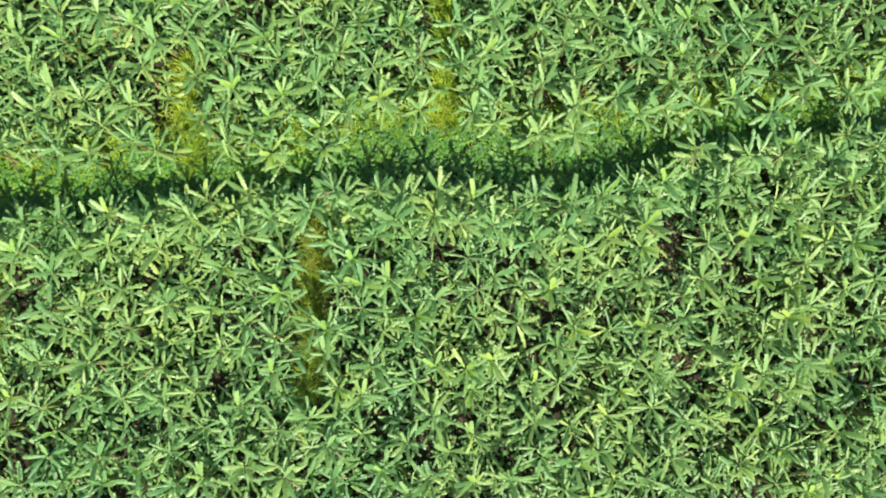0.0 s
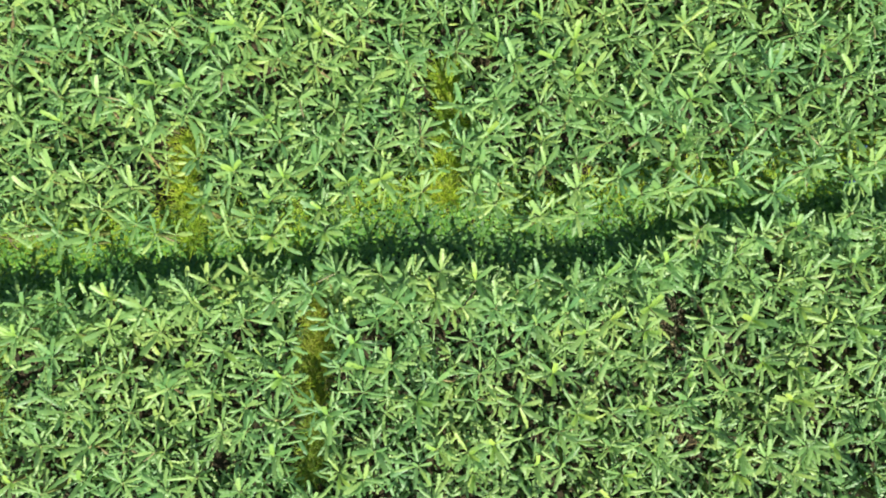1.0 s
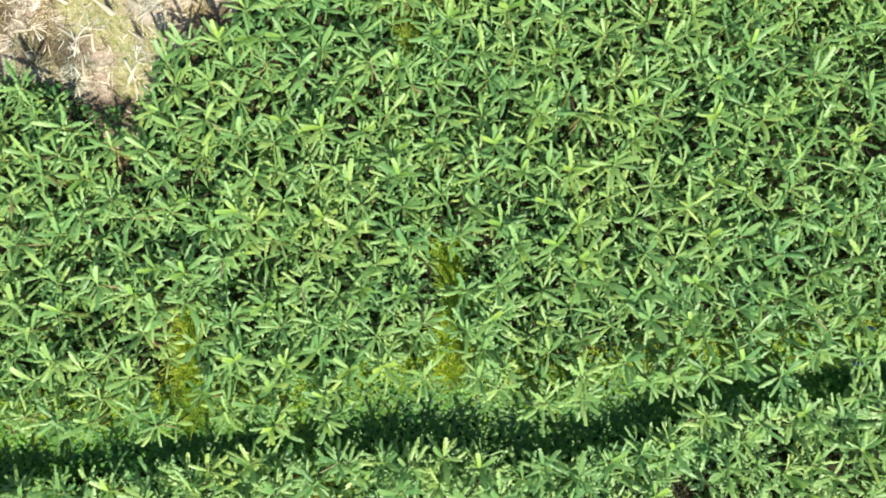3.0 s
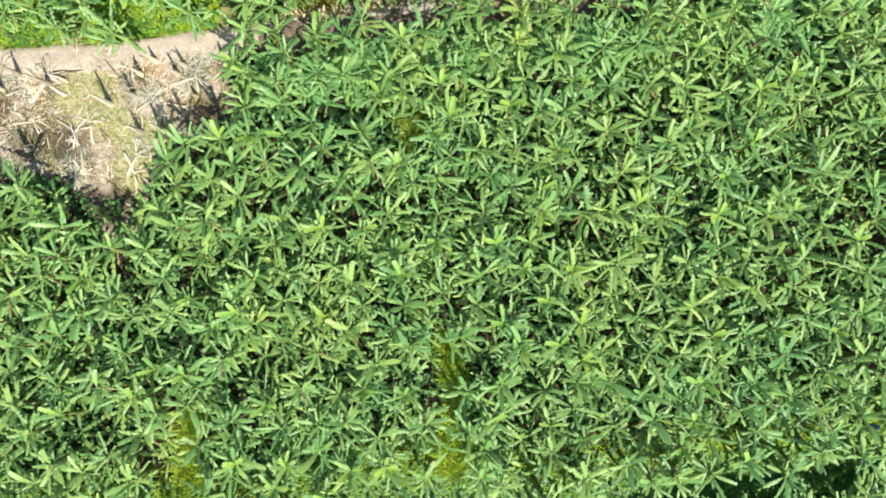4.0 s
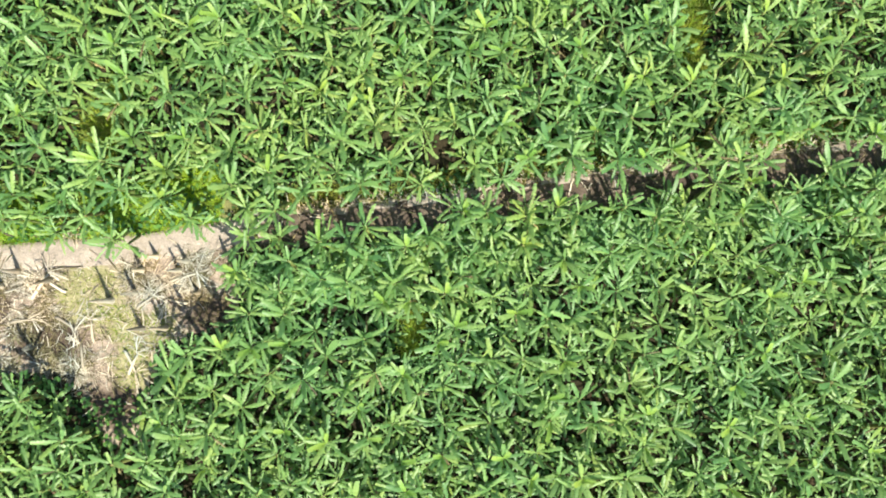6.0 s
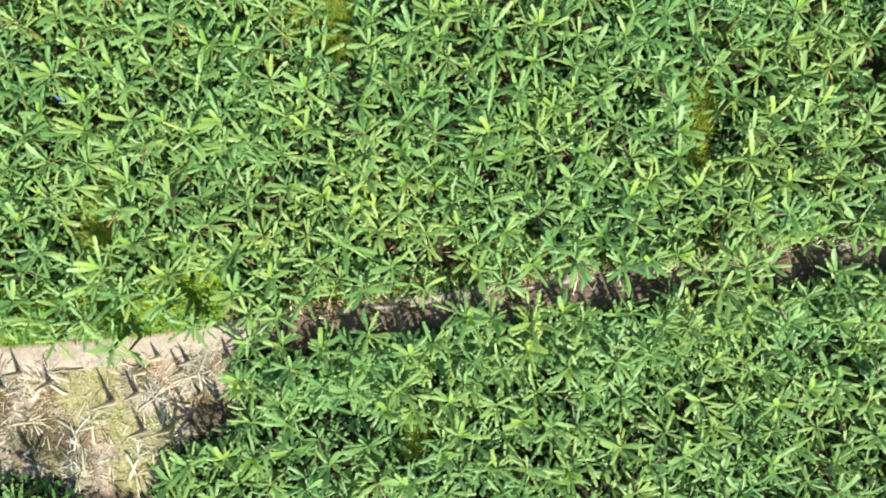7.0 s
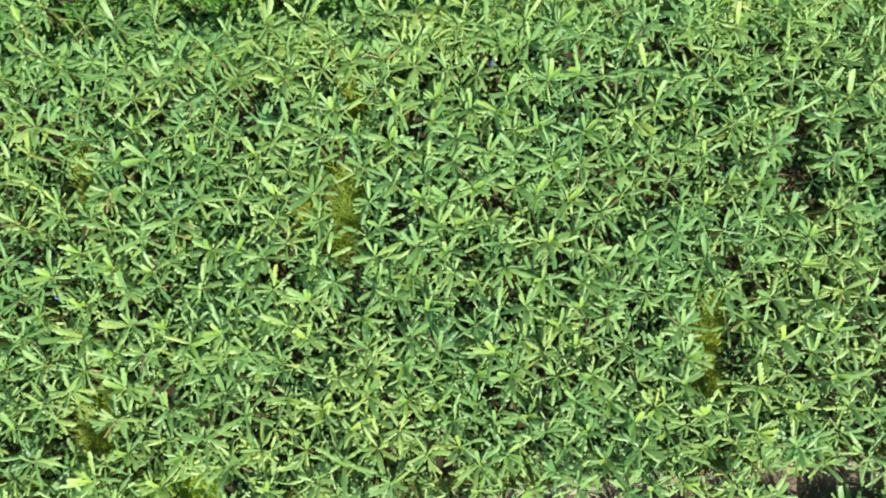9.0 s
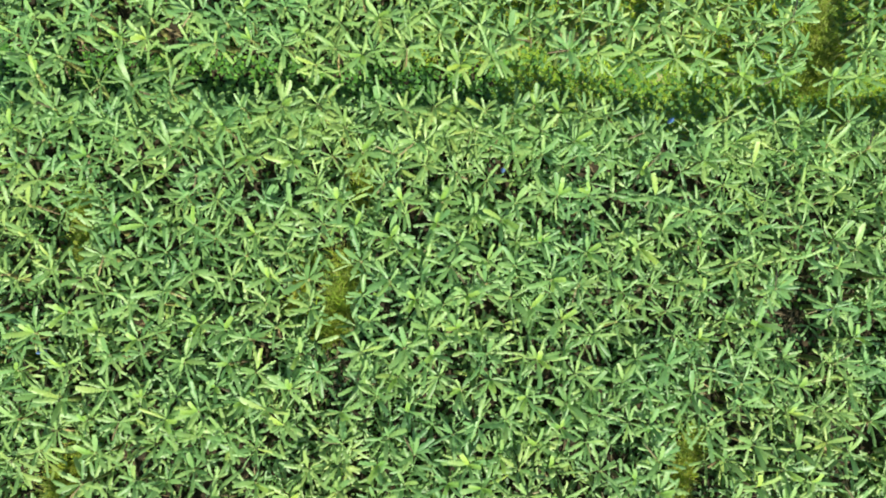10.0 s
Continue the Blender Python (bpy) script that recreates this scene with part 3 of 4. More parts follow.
row(18, [(-22.9, 0.8), (-21.3, 1.9), (-19.2, 1.7), (-14.9, 1.7), (-9.9, 1.7), (-8.4, 0.5), (-6.6, 1.4), (-4.8, 1.4), (-4.2, 0.2), (-2, 0.2), (-0, 0.8), (1.9, 0.2), (2.1, 1.7), (5.7, 0.3), (9.1, 0.6), (11.4, 1.2), (14.9, 1.5), (19, 1), (20.6, 0.1), (22.7, 1.8), (23.6, 0.1)],
    [(-13.5, 0.6), (-11, 1.1), (-2.2, 1.7), (16.6, 1)])
row(20, [(-22.1, 1), (-20.5, 1), (-17.5, 1.3), (-15.9, 1.3), (-10.8, 1.9), (-9, 1.6), (-8.4, 0), (-5.7, 0.3), (-2.5, 1.1), (4.7, 1.5), (5.9, 0.3), (9.3, 0.3), (10.5, 1.7), (13.2, 0.3), (14.9, 1.1), (16.6, 0.9), (18, 0.6), (19.4, 0.6), (21.5, 0.1)],
    [(-0.3, 1.5), (2.9, 1.4), (4.4, 0.1), (7.1, 0.1), (22.3, 1.5)])
row(22, [(-21.9, 1.1), (-20.3, 0.5), (-19.9, 1.9), (-14.2, 0.5), (-12.5, 0.8), (-4.2, 0.3), (-2.9, 1.1), (-0.2, 1.1), (2.3, 1.1), (5.5, 1.1), (7.8, 1.1), (9.2, 1.1), (11.9, 0.8), (16.4, 0.3), (16.7, 1.6), (17.6, 0.8), (18.2, 1.9), (20.7, 0.4), (20.9, 1.9), (23.6, 0.7)],
    [(-15.1, 1.3), (-8.6, 0.8), (-7.5, 0.2), (-6.3, 0.3), (-4.7, 1.9), (10.5, 1.5), (14.8, 0.9), (19.1, 1.1)])
row(24, [(-22.5, 0.6), (-20.2, 1.7), (-14.2, 0.7), (-12.4, 1), (-11.3, 1.8), (-10.9, 0.1), (-9.4, 1.9), (-7.6, 1.6), (-5.4, 1), (-3.8, 1.9), (-1.5, 0.7), (-0.2, 1.1), (2.7, 1.1), (3.8, 0.6), (5.2, 1.8), (5.4, 0.3), (7, 0.3), (9.7, 1.2), (11.2, 1), (18.7, 1.6), (20.2, 1.1), (21.9, 0.8), (23.2, 0.2)],
    [(-2.3, 1.7), (15.3, 1)])
row(26, [(-23.3, 1.1), (-14.8, 0.1), (-13.8, 0.9), (-8.5, 1.4), (-6.4, 0.7), (-4.4, 1.6), (0.5, 0.2), (2.4, 0.5), (4, 0.5), (9, 1.5), (10.5, 0.6), (12.3, 1), (13.4, 1.5), (14.4, 0.1), (15.6, 1.9), (18.1, 1.3), (22.7, 1.9)],
    [(-21.4, 0.2), (-11.9, 1.2), (-10.3, 1.2), (-0.4, 1.4), (6.2, 0.3), (16.7, 0.7), (20.4, 0.5)])
row(28, [(-10.6, 1), (-8.5, 1), (-7, 0.1), (2.5, 1.8), (5.4, 0.6), (6.7, 0.6), (9.2, 2), (11.4, 0.2), (13.2, 1.9), (13.9, 0.5), (15.3, 1.6), (17.1, 0.2), (22.2, 1.7), (23.6, 1.4)],
    [(-3.3, 1.6), (-1.9, 1.6), (0.5, 0.2), (3.8, 0.9), (17.3, 1.6)])
row(30, [(-8.8, 0.2), (-8.3, 1.8), (-6.7, 0.8), (-5.3, 0.7), (-4.2, 1.9), (-2.7, 0.6), (0.8, 0.9), (2.8, 1.7), (4.6, 0.4), (8.8, 2), (11.5, 0.1), (15.8, 1.9), (17, 1.3), (20.3, 1.6), (20.8, 0.5), (22.7, 1)],
    [(-11.1, 1.2), (0, 0), (6.3, 1.7), (7.2, 0.3), (19, 0.4)])
row(32, [(-22.5, 0.8), (-21, 1.4), (-17.8, 1), (-10.6, 1.2), (-8.9, 1), (-6.8, 1), (-5.1, 0.7), (-4.3, 1.7), (-0.9, 1.1), (1.3, 0), (10.8, 0.3), (12.3, 0.3), (12.8, 1.7), (17.8, 0.5), (18.1, 2), (23.7, 0.5)],
    [(-2.1, 0.5), (4.2, 0.6), (14.1, 0.1), (20.7, 1.9), (22.1, 0.8)])
row(34, [(-20.9, 1.2), (-17.5, 1.8), (-15.5, 1.3), (-13.7, 0.2), (-11.4, 1.9), (-10.7, 0.7), (-9.2, 0.5), (-4.6, 1.8), (-1.3, 2), (2.3, 0.3), (4.4, 0.1), (7.2, 0.2), (9.8, 0.6), (11.4, 0), (12.4, 1.2), (14.5, 1.7), (19.1, 1.3), (21.7, 1.6), (22.4, 0.1), (23, 1.3)],
    [(1, 0.3), (6.1, 0.7), (16.1, 0.4), (16.6, 1.8)])
row(36, [(-22.8, 1.1), (-19.1, 0.4), (-11.6, 1.9), (-9.5, 0.7), (-6.8, 1.4), (-5.8, 0.6), (-3, 1.2), (1.7, 0.9), (3.1, 0.2), (6.9, 1.3), (9.4, 1.1), (10.9, 1.2), (13.8, 0.8), (15, 1.8), (15.8, 0.9), (17.3, 1), (20.8, 0.5)],
    [(-18.3, 1.3), (-15.1, 0.9), (4.5, 1.3), (12.4, 1.8)])
row(38, [(-21.7, 0.1), (-19.5, 1), (-12.7, 1.5), (-9.9, 1), (-7.5, 0.9), (-5.5, 0.3), (-3.7, 1.1), (-1.1, 0.9), (0.6, 1.3), (1.6, 0.4), (5.7, 0.1), (6.2, 1.3), (10.2, 1.4), (12.2, 1.2), (13.8, 1.4), (15.2, 1.8), (16.7, 0.9), (18.3, 1.8), (18.6, 0.6), (22.1, 1.3)],
    [(-22.8, 1.8), (-16.9, 0.6), (-13.9, 0.5), (3.1, 1), (8.3, 0.7), (20, 0.7), (23.5, 0.4)])
row(40, [(-21.2, 1.1), (-20.1, 1.7), (-17.5, 0.4), (-17.2, 2), (-14.7, 1), (-13.3, 1), (-11.9, 1.9), (-10.7, 0.7), (-8.6, 1.6), (-5.2, 0), (-4.3, 1.9), (-2.6, 0.1), (0.3, 0.6), (1.5, 1.5), (2.4, 0.6), (5.2, 0.2), (6.7, 1.8), (8.5, 1.8), (11.6, 0.3), (14.7, 1.2), (19.5, 0.1), (20.8, 0.4), (21.1, 1.8), (22.7, 1.6)],
    [(-6.7, 1.1), (-3.9, 0.6), (-2.2, 1.7), (-0.6, 1.5), (4.2, 1), (7.4, 0.2), (9.8, 0.8), (10.8, 1.6), (13.3, 1.2), (16.3, 0.4), (18.5, 1.5)])
row(42, [(-21.6, 1.1), (-19.3, 0.9), (-16.2, 1.8), (-14.2, 0.9), (-12.8, 0.8), (-11.8, 1.7), (-8.9, 1.4), (-6, 0.8), (-4.4, 1.2), (-0.9, 0.7), (5.6, 1.1), (10, 0.9), (16.4, 0.8), (17.9, 1.4), (21.9, 1.4)],
    [(-17.7, 1.7), (-2.4, 1.5), (1.4, 1.1), (3.2, 1.1), (7.4, 1.2), (12.4, 0.9), (20.5, 1.4)])
row(44, [(-22.8, 0.5), (-20.5, 0.6), (-19.2, 0.6), (-17.1, 1.3), (-13.3, 1.6), (-10.6, 0), (-8.8, 1.5), (-7.7, 0.8), (-4.4, 0.4), (-2.1, 1), (-0.6, 0.4), (1.3, 1.7), (4, 0.9), (5, 0.3), (5.8, 1.7), (6.7, 0.6), (9.3, 0.9), (12.2, 1.9), (14.3, 0.1), (14.3, 1.9), (16.7, 0.3), (17.7, 1.2), (19.2, 0.6), (20.5, 1.8), (22.9, 1.2)],
    [(-21.9, 1.7), (-15.3, 1.2), (-13.6, 0.4), (-12.1, 1), (-10, 1.7), (-4.7, 2), (2.3, 0.3), (11.3, 0.7), (12.5, 0.2)])
row(46, [(-22.7, 0.9), (-17.2, 1.2), (-13.3, 1.4), (-9.4, 1.4), (-6.3, 1.8), (-6, 0.6), (-4, 1.5), (-3, 1), (-1.3, 0.4), (2.5, 0.3), (4, 0.8), (8.3, 0.3), (8.9, 1.8), (10.4, 1.6), (14.7, 1.9), (16, 0.3), (17, 1.4), (19.6, 1.4), (21.2, 2), (22.4, 1.7)],
    [(-21.2, 1.8), (-19.4, 0.4), (-11.5, 0.3), (-11, 1.6), (-7.5, 0.8), (6.9, 0.8), (11.7, 1.6), (18.8, 0.3)])
row(48, [(-23.5, 0.5), (-16.7, 1.9), (-11.5, 1.4), (-10, 1.1), (-8.8, 1.9), (-7.4, 0.6), (-4.2, 1.2), (-2.1, 0.2), (-1.9, 1.8), (0.1, 0.5), (7.1, 0.1), (7.3, 1.7), (8.3, 1.1), (9.9, 1.7), (11.2, 1.5), (13.7, 1.6), (16.3, 1.3), (20.3, 1.9), (21.5, 1.7), (23.5, 1.5)],
    [(-19.7, 1.1), (-18.2, 0.4), (-15.9, 0.2), (-12.9, 1.4), (-0.4, 1.6), (1.4, 0), (2.8, 0.8), (4.8, 0.2), (18.9, 1.3)])
row(50, [(-23.1, 0.6), (-21.1, 1.1), (-19.4, 0.9), (-18.3, 0.3), (-15, 0.9), (-9.5, 1.1), (-7.2, 1.1), (-4, 0.9), (-0.8, 1), (1.9, 1.2), (2.5, 0.1), (6.5, 0.8), (8, 1.9), (10.5, 0.9), (12.1, 0.9), (14.5, 1), (15.6, 1.7), (16, 0.5), (17.9, 0.8), (21.9, 1.5)],
    [(0.7, 1.2), (5.1, 0.2), (19.1, 0.8)])
row(52, [(-22.7, 0.9), (-21.5, 0.4), (-21.4, 2), (-18.3, 0.3), (-16.7, 0.4), (-15.3, 1), (-13.7, 0.1), (-11.6, 0.1), (-11.1, 1.4), (-9, 1.9), (-7.6, 0.6), (-6.4, 1.7), (-4.5, 0.2), (-3.2, 1.2), (-1.6, 1.7), (-0.2, 0.4), (1.9, 1.8), (3.3, 1.2), (4.5, 0.9), (6.2, 0.5), (9, 0.8), (11.5, 1.7), (12.1, 0.5), (16.8, 0.4), (18.3, 0.1), (19.3, 1.5), (20.8, 0.3), (22.9, 0.4)],
    [(-18.2, 2), (-9.6, 0.4), (-1.7, 0.4), (1, 1), (13.6, 0.5), (15, 1.8), (16.5, 1.7), (22, 1.8)])
row(54, [(-23.1, 0.4), (-22.5, 1.8), (-19.2, 1.3), (-16.7, 0.2), (-14, 0.7), (-12.9, 0.1), (-9.8, 1.3), (-7.2, 1.7), (-4.9, 0), (-0.1, 0.4), (0.1, 1.7), (1.8, 1), (3.3, 1), (6.8, 0.4), (8.3, 1.4), (9.2, 0.4), (10.5, 1), (12.2, 1.4), (13.5, 1.1), (17.2, 1.8), (20.4, 1.2), (22.6, 1.5)],
    [(-17.5, 1.9), (-10.8, 0.7), (-3.5, 1.5), (-2.2, 1.1), (5.3, 0.5)])
row(56, [(-22.8, 2), (-21.7, 0.9), (-17.5, 1.6), (-14.6, 0.1), (-14.3, 1.3), (-13, 0.1), (-13, 1.9), (-10.5, 0.4), (-9, 0.3), (-7.8, 1.6), (-1.1, 1.8), (0.9, 1.4), (2.3, 1.3), (3.2, 0.3), (8.8, 1.6), (9.9, 0.8), (13.1, 0.2), (15, 0.8), (16.2, 0.9), (18.8, 1.7), (19.4, 0.1), (20.5, 1.4), (22.9, 1.2)],
    [(-23.7, 0.4), (-20.3, 1.5), (-6.6, 1.1), (-3.2, 1.5), (-1.2, 0.6), (4.5, 0.4), (7, 0.2), (13, 1.9)])
row(58, [(-23.6, 1.9), (-22.4, 1.7), (-19.7, 1.5), (-18.8, 0.6), (-17.9, 1.3), (-15.9, 0.6), (-14.9, 1.8), (-10.2, 1.8), (-7.3, 1.4), (-5.7, 1.9), (-5.5, 0.6), (-4.3, 0.3), (-2.3, 1.7), (-0.5, 1.4), (1.2, 1.4), (2.9, 0.4), (10.3, 1.8), (11, 0.1), (12.3, 1.3), (14, 1.4), (15.8, 0.6), (18.3, 1.3), (20.4, 0.9), (21.6, 0.6), (22.9, 1.4)],
    [(-24.5, 0.5), (-21.3, 1.1), (-11.8, 0.5), (-9.2, 0.7), (5, 1), (6.6, 1.3)])
row(60, [(-20.4, 1.6), (-18.5, 1.6), (-16.4, 1.6), (-14.3, 1), (-12.4, 1.2), (-9.2, 0.6), (-6.8, 1), (-4.1, 0), (-3, 0.8), (0.1, 1.9), (1.6, 1.9), (2.4, 1), (4, 1.2), (5.2, 0.8), (6.9, 1.6)],
    [(-23.5, 1.3), (-13.3, 0.1), (-10.3, 1.6), (9.4, 1.1)])
row(62, [(-25.2, 1.4), (-24.3, 0.4), (-22.7, 0.6), (-22.3, 2), (-16.9, 0.9), (-8.5, 0.1), (-5.2, 0.6), (-3.8, 0.4), (-2.2, 0.9), (0.5, 1.2), (3.7, 0.4), (5.9, 1.7), (7.1, 1.7), (9.2, 1.1), (10.2, 0.1), (12.3, 1.1), (14.4, 1.5), (15.4, 0.3), (19, 1.8), (19.1, 0.5)],
    [(-1, 1.1), (2.1, 1.1), (3.1, 1.7), (4.5, 1.5), (5.5, 0), (12.8, 0.1), (17.5, 1.4)])
row(64, [(-24.4, 0.4), (-21.3, 1.1), (-18.3, 1.5), (-15.9, 0.3), (-14.4, 0.5), (-14, 1.7), (-10.8, 0.9), (-9, 0.2), (-8.1, 1.3), (-4.2, 1.8), (13.5, 0.5), (16.1, 0.7), (17.6, 0.8), (20.3, 1.5), (21.4, 0.1)],
    [(-19.6, 0.1), (-18.2, 0.3), (-12.7, 1.1), (-10, 2), (-6.5, 1.1), (-1.2, 1.4)])
row(66, [(-15.9, 0), (-8, 0.7), (-4.4, 1.4), (-2.5, 1), (-0.4, 1.7), (0.4, 0.1), (1.3, 1.4), (4.5, 0.9), (6.2, 1.2), (8, 1.4), (10.5, 1.5), (12, 1.7)],
    [(-13.2, 0.6), (-5.9, 1.2), (14.2, 1.1), (16.4, 1.4), (19.1, 1.7), (20.5, 1.9)])
row(68, [(-3.3, 0.1), (2.3, 0.5), (3.5, 0.2), (5, 1.2), (6.6, 0.8), (7.8, 0.7), (9.3, 1.2), (10.6, 0.8), (14.6, 0.9), (19.3, 1), (20.5, 1.3)],
    [(12.3, 1.2)])
row(70, [(11.2, 0.1), (14.5, 0.2), (16.3, 0.4), (20.9, 1.3)],
    [(19.3, 0.6)])


def in_lane(x, y):
    return any(abs(x - lx) < w + 0.1 and y0 < y < y1 for lx, y0, y1, w in LANES + BROWN_LANES)


SITES = [(x, y) for x, y in SITES if not inside(x, y, CLEARING) and not in_lane(x, y)]
MARKED = list(SITES)
rng = random.Random(23)


def plant_block(low, high, first, last, gap_x=1.45, gap_y=1.5):
    """Rows of plants between two edges, uneven as planted by hand."""
    x, col = -29.0, 0
    while x < 29.0:
        a, b = low(x) + first, high(x) - last
        n = max(1, round((b - a) / gap_y))
        shift = 0.5 * (col % 2)
        for j in range(n + 1):
            f = (j + (shift if 0 < j < n else 0.0)) / n
            if f > 1.0:
                continue
            edge = j in (0, n)
            px = x + rng.gauss(0, 0.40)
            py = a + (b - a) * f + rng.gauss(0, 0.2 if edge else 0.40)
            if free(px, py) and rng.random() > 0.03:
                SITES.append((px, py))
        x += gap_x
        col += 1


flat = lambda y: (lambda x: y)
def edge_row(edge, offset, gap, side):
    """A closer outer row along the edge of a block."""
    x = -30.0
    while x < 30.5:
        px = x + rng.gauss(0, 0.2)
        py = edge(px) + side * (offset + abs(rng.gauss(0, 0.15)))
        if free(px, py) and min((px - a) ** 2 + (py - b) ** 2 for a, b in SITES) > 0.5:
            SITES.append((px, py))
        x += gap


plant_block(flat(-15.5), drain_low, 0.0, 1.4)
plant_block(drain_high, track_low, 1.3, 1.05)
plant_block(track_high, far_low, 1.0, 1.4)
plant_block(far_high, flat(77.0), 1.4, 0.0)
edge_row(drain_low, 1.3, 0.7, -1)
edge_row(track_low, 0.85, 0.7, -1)
edge_row(far_low, 1.35, 1.0, -1)
edge_row(drain_high, 1.25, 1.2, 1)
edge_row(track_high, 0.85, 1.5, 1)
edge_row(far_high, 1.3, 1.5, 1)


def even_out(sites, fixed, rounds=12, reach=1.95):
    """Lets neighbours push each other apart, inside their blocks and clear of lanes and spots."""
    p = np.array(sites)

    def block(x, y):
        return (y > drain_low(x)) + (y > track_low(x)) + (y > far_low(x))

    def margin(x, y):
        return min(abs(y - f(x)) for f in (drain_low, drain_high, track_low, track_high, far_low, far_high))

    keep = [margin(x, y) < 1.6 for x, y in sites]
    for _ in range(rounds):
        gap = p[:, None, :] - p[None, :, :]
        dist = np.sqrt((gap ** 2).sum(2)) + 1e-6
        force = np.clip(reach - dist, 0, None)
        np.fill_diagonal(force, 0)
        move = (gap / dist[:, :, None] * (force ** 2)[:, :, None]).sum(1) * 0.10
        for i, (dx, dy) in enumerate(np.clip(move, -0.25, 0.25)):
            if i < fixed:
                continue
            dy = 0.0 if keep[i] else dy
            x, y = p[i][0] + dx, p[i][1] + dy
            if free(x, y) and (keep[i] or margin(x, y) > 1.3) and block(x, y) == block(*p[i]):
                p[i] = x, y
    return sites[:fixed] + [(float(x) + rng.gauss(0, 0.12), float(y) + rng.gauss(0, 0.12)) for x, y in p[fixed:]]


def clear_of_marked(x, y):
    return all((x - a) ** 2 + (y - b) ** 2 > 2.4 for a, b in MARKED)


SITES = MARKED + [s for s in SITES[len(MARKED):] if clear_of_marked(*s)]
SITES = even_out(SITES, len(MARKED))
TALL = set(SITES[:len(MARKED)])


OPENINGS = [(drain_low, -1), (track_low, -1), (far_low, -1), (drain_high, 1), (track_high, 1), (far_high, 1)]


def site_pose(x, y):
    """A plant whose crown hangs over (x, y); the outer plants of a block lean into the open."""
    s = rng.uniform(0.86, 1.08) if (x, y) in TALL else rng.uniform(0.74, 0.95)
    z = rng.uniform(0.94, 1.06) * (0.55 + 0.45 * s)
    tip, side = rng.gauss(0, 5), rng.gauss(0, 5)
    for edge, way in OPENINGS:
        out = way * (y - edge(x))
        if -0.6 < out < 1.5:
            tip += way * (17 - 7 * max(0.0, out))
    turn = pose(0, 0, 0, tip, side, 0)
    over = turn @ Vector((0, 0, 2.8 * z))
    bx, by = x - over.x, y - over.y
    return pose(bx, by, ground_z(bx, by)) @ turn @ pose(0, 0, 0, 0, 0, rng.uniform(0, 360)) @ Matrix.Diagonal((s, s, z, 1))


ORDER = sorted(SITES, key=lambda p: abs(p[0] + 0.4))
NEAR, REST = ORDER[:300], ORDER[300:]


def plant_label(x, y):
    kind = ("green banana plant with yellow-green heart" if (x, y) in BRIGHT else "tall green banana plant with torn leaves") if (x, y) in TALL else "small green banana plant with torn leaves"
    if drain_low(x) - 2.2 < y < drain_high(x) + 2.2:
        return kind + " beside the weedy drain"
    if track_low(x) - 2.0 < y < track_high(x) + 2.0:
        return kind + " beside the earth track"
    if far_low(x) - 2.0 < y < far_high(x) + 2.0:
        return kind + " beside the grassy far drain"
    return kind + " in the dense stand"


def recipe_of(i, x, y):
    """Even recipes carry a fresh heart, odd ones mostly none."""
    return (2 * i) % len(RECIPES) + (0 if (x, y) in BRIGHT else 1)


prototypes = {}
for i, (x, y) in enumerate(NEAR):
    m = site_pose(x, y)
    k = recipe_of(i, x, y)
    if k not in prototypes:
        thing = tagged(new("banana_plant"), plant_label(x, y), "banana plant", "banana plants of the plantation")
        for name, me, local in RECIPES[k]:
            ob = new(name, me)
            ob.parent = thing
            ob.matrix_basis = local
            if name == "young_leaf":
                tagged(ob, "bright yellow-green rolled young leaf")
            elif name == "dead_leaf":
                tagged(ob, "withered brown hanging leaf")
        thing.matrix_basis = m
        prototypes[k] = thing
    else:
        proto = prototypes[k]
        keep = proto.matrix_basis.copy()
        proto.matrix_basis = Matrix.Identity(4)
        tagged(copy_thing(proto, m), plant_label(x, y), "banana plant", "banana plants of the plantation")
        proto.matrix_basis = keep


# ---- the rest of the plantation and other things past counting, joined ----
ALL_MATS = [LEAF, RIB, YOUNG, DEAD, STEM, STRAW, WEED, GRASS, LIME, OLIVE, MEADOW, DRAIN_WEED]


def arrays(me):
    """A mesh as corner positions, triangles and material numbers of ALL_MATS."""
    v = np.empty(len(me.vertices) * 3)
    me.vertices.foreach_get("co", v)
    me.calc_loop_triangles()
    f = np.empty(len(me.loop_triangles) * 3, dtype=np.int64)
    me.loop_triangles.foreach_get("vertices", f)
    p = np.empty(len(me.loop_triangles), dtype=np.int64)
    me.loop_triangles.foreach_get("material_index", p)
    table = np.array([ALL_MATS.index(m) for m in me.materials])
    return v.reshape(-1, 3), f.reshape(-1, 3), table[p]


def moved(v, m):
    a = np.array(m)
    return v @ a[:3, :3].T + a[:3, 3]


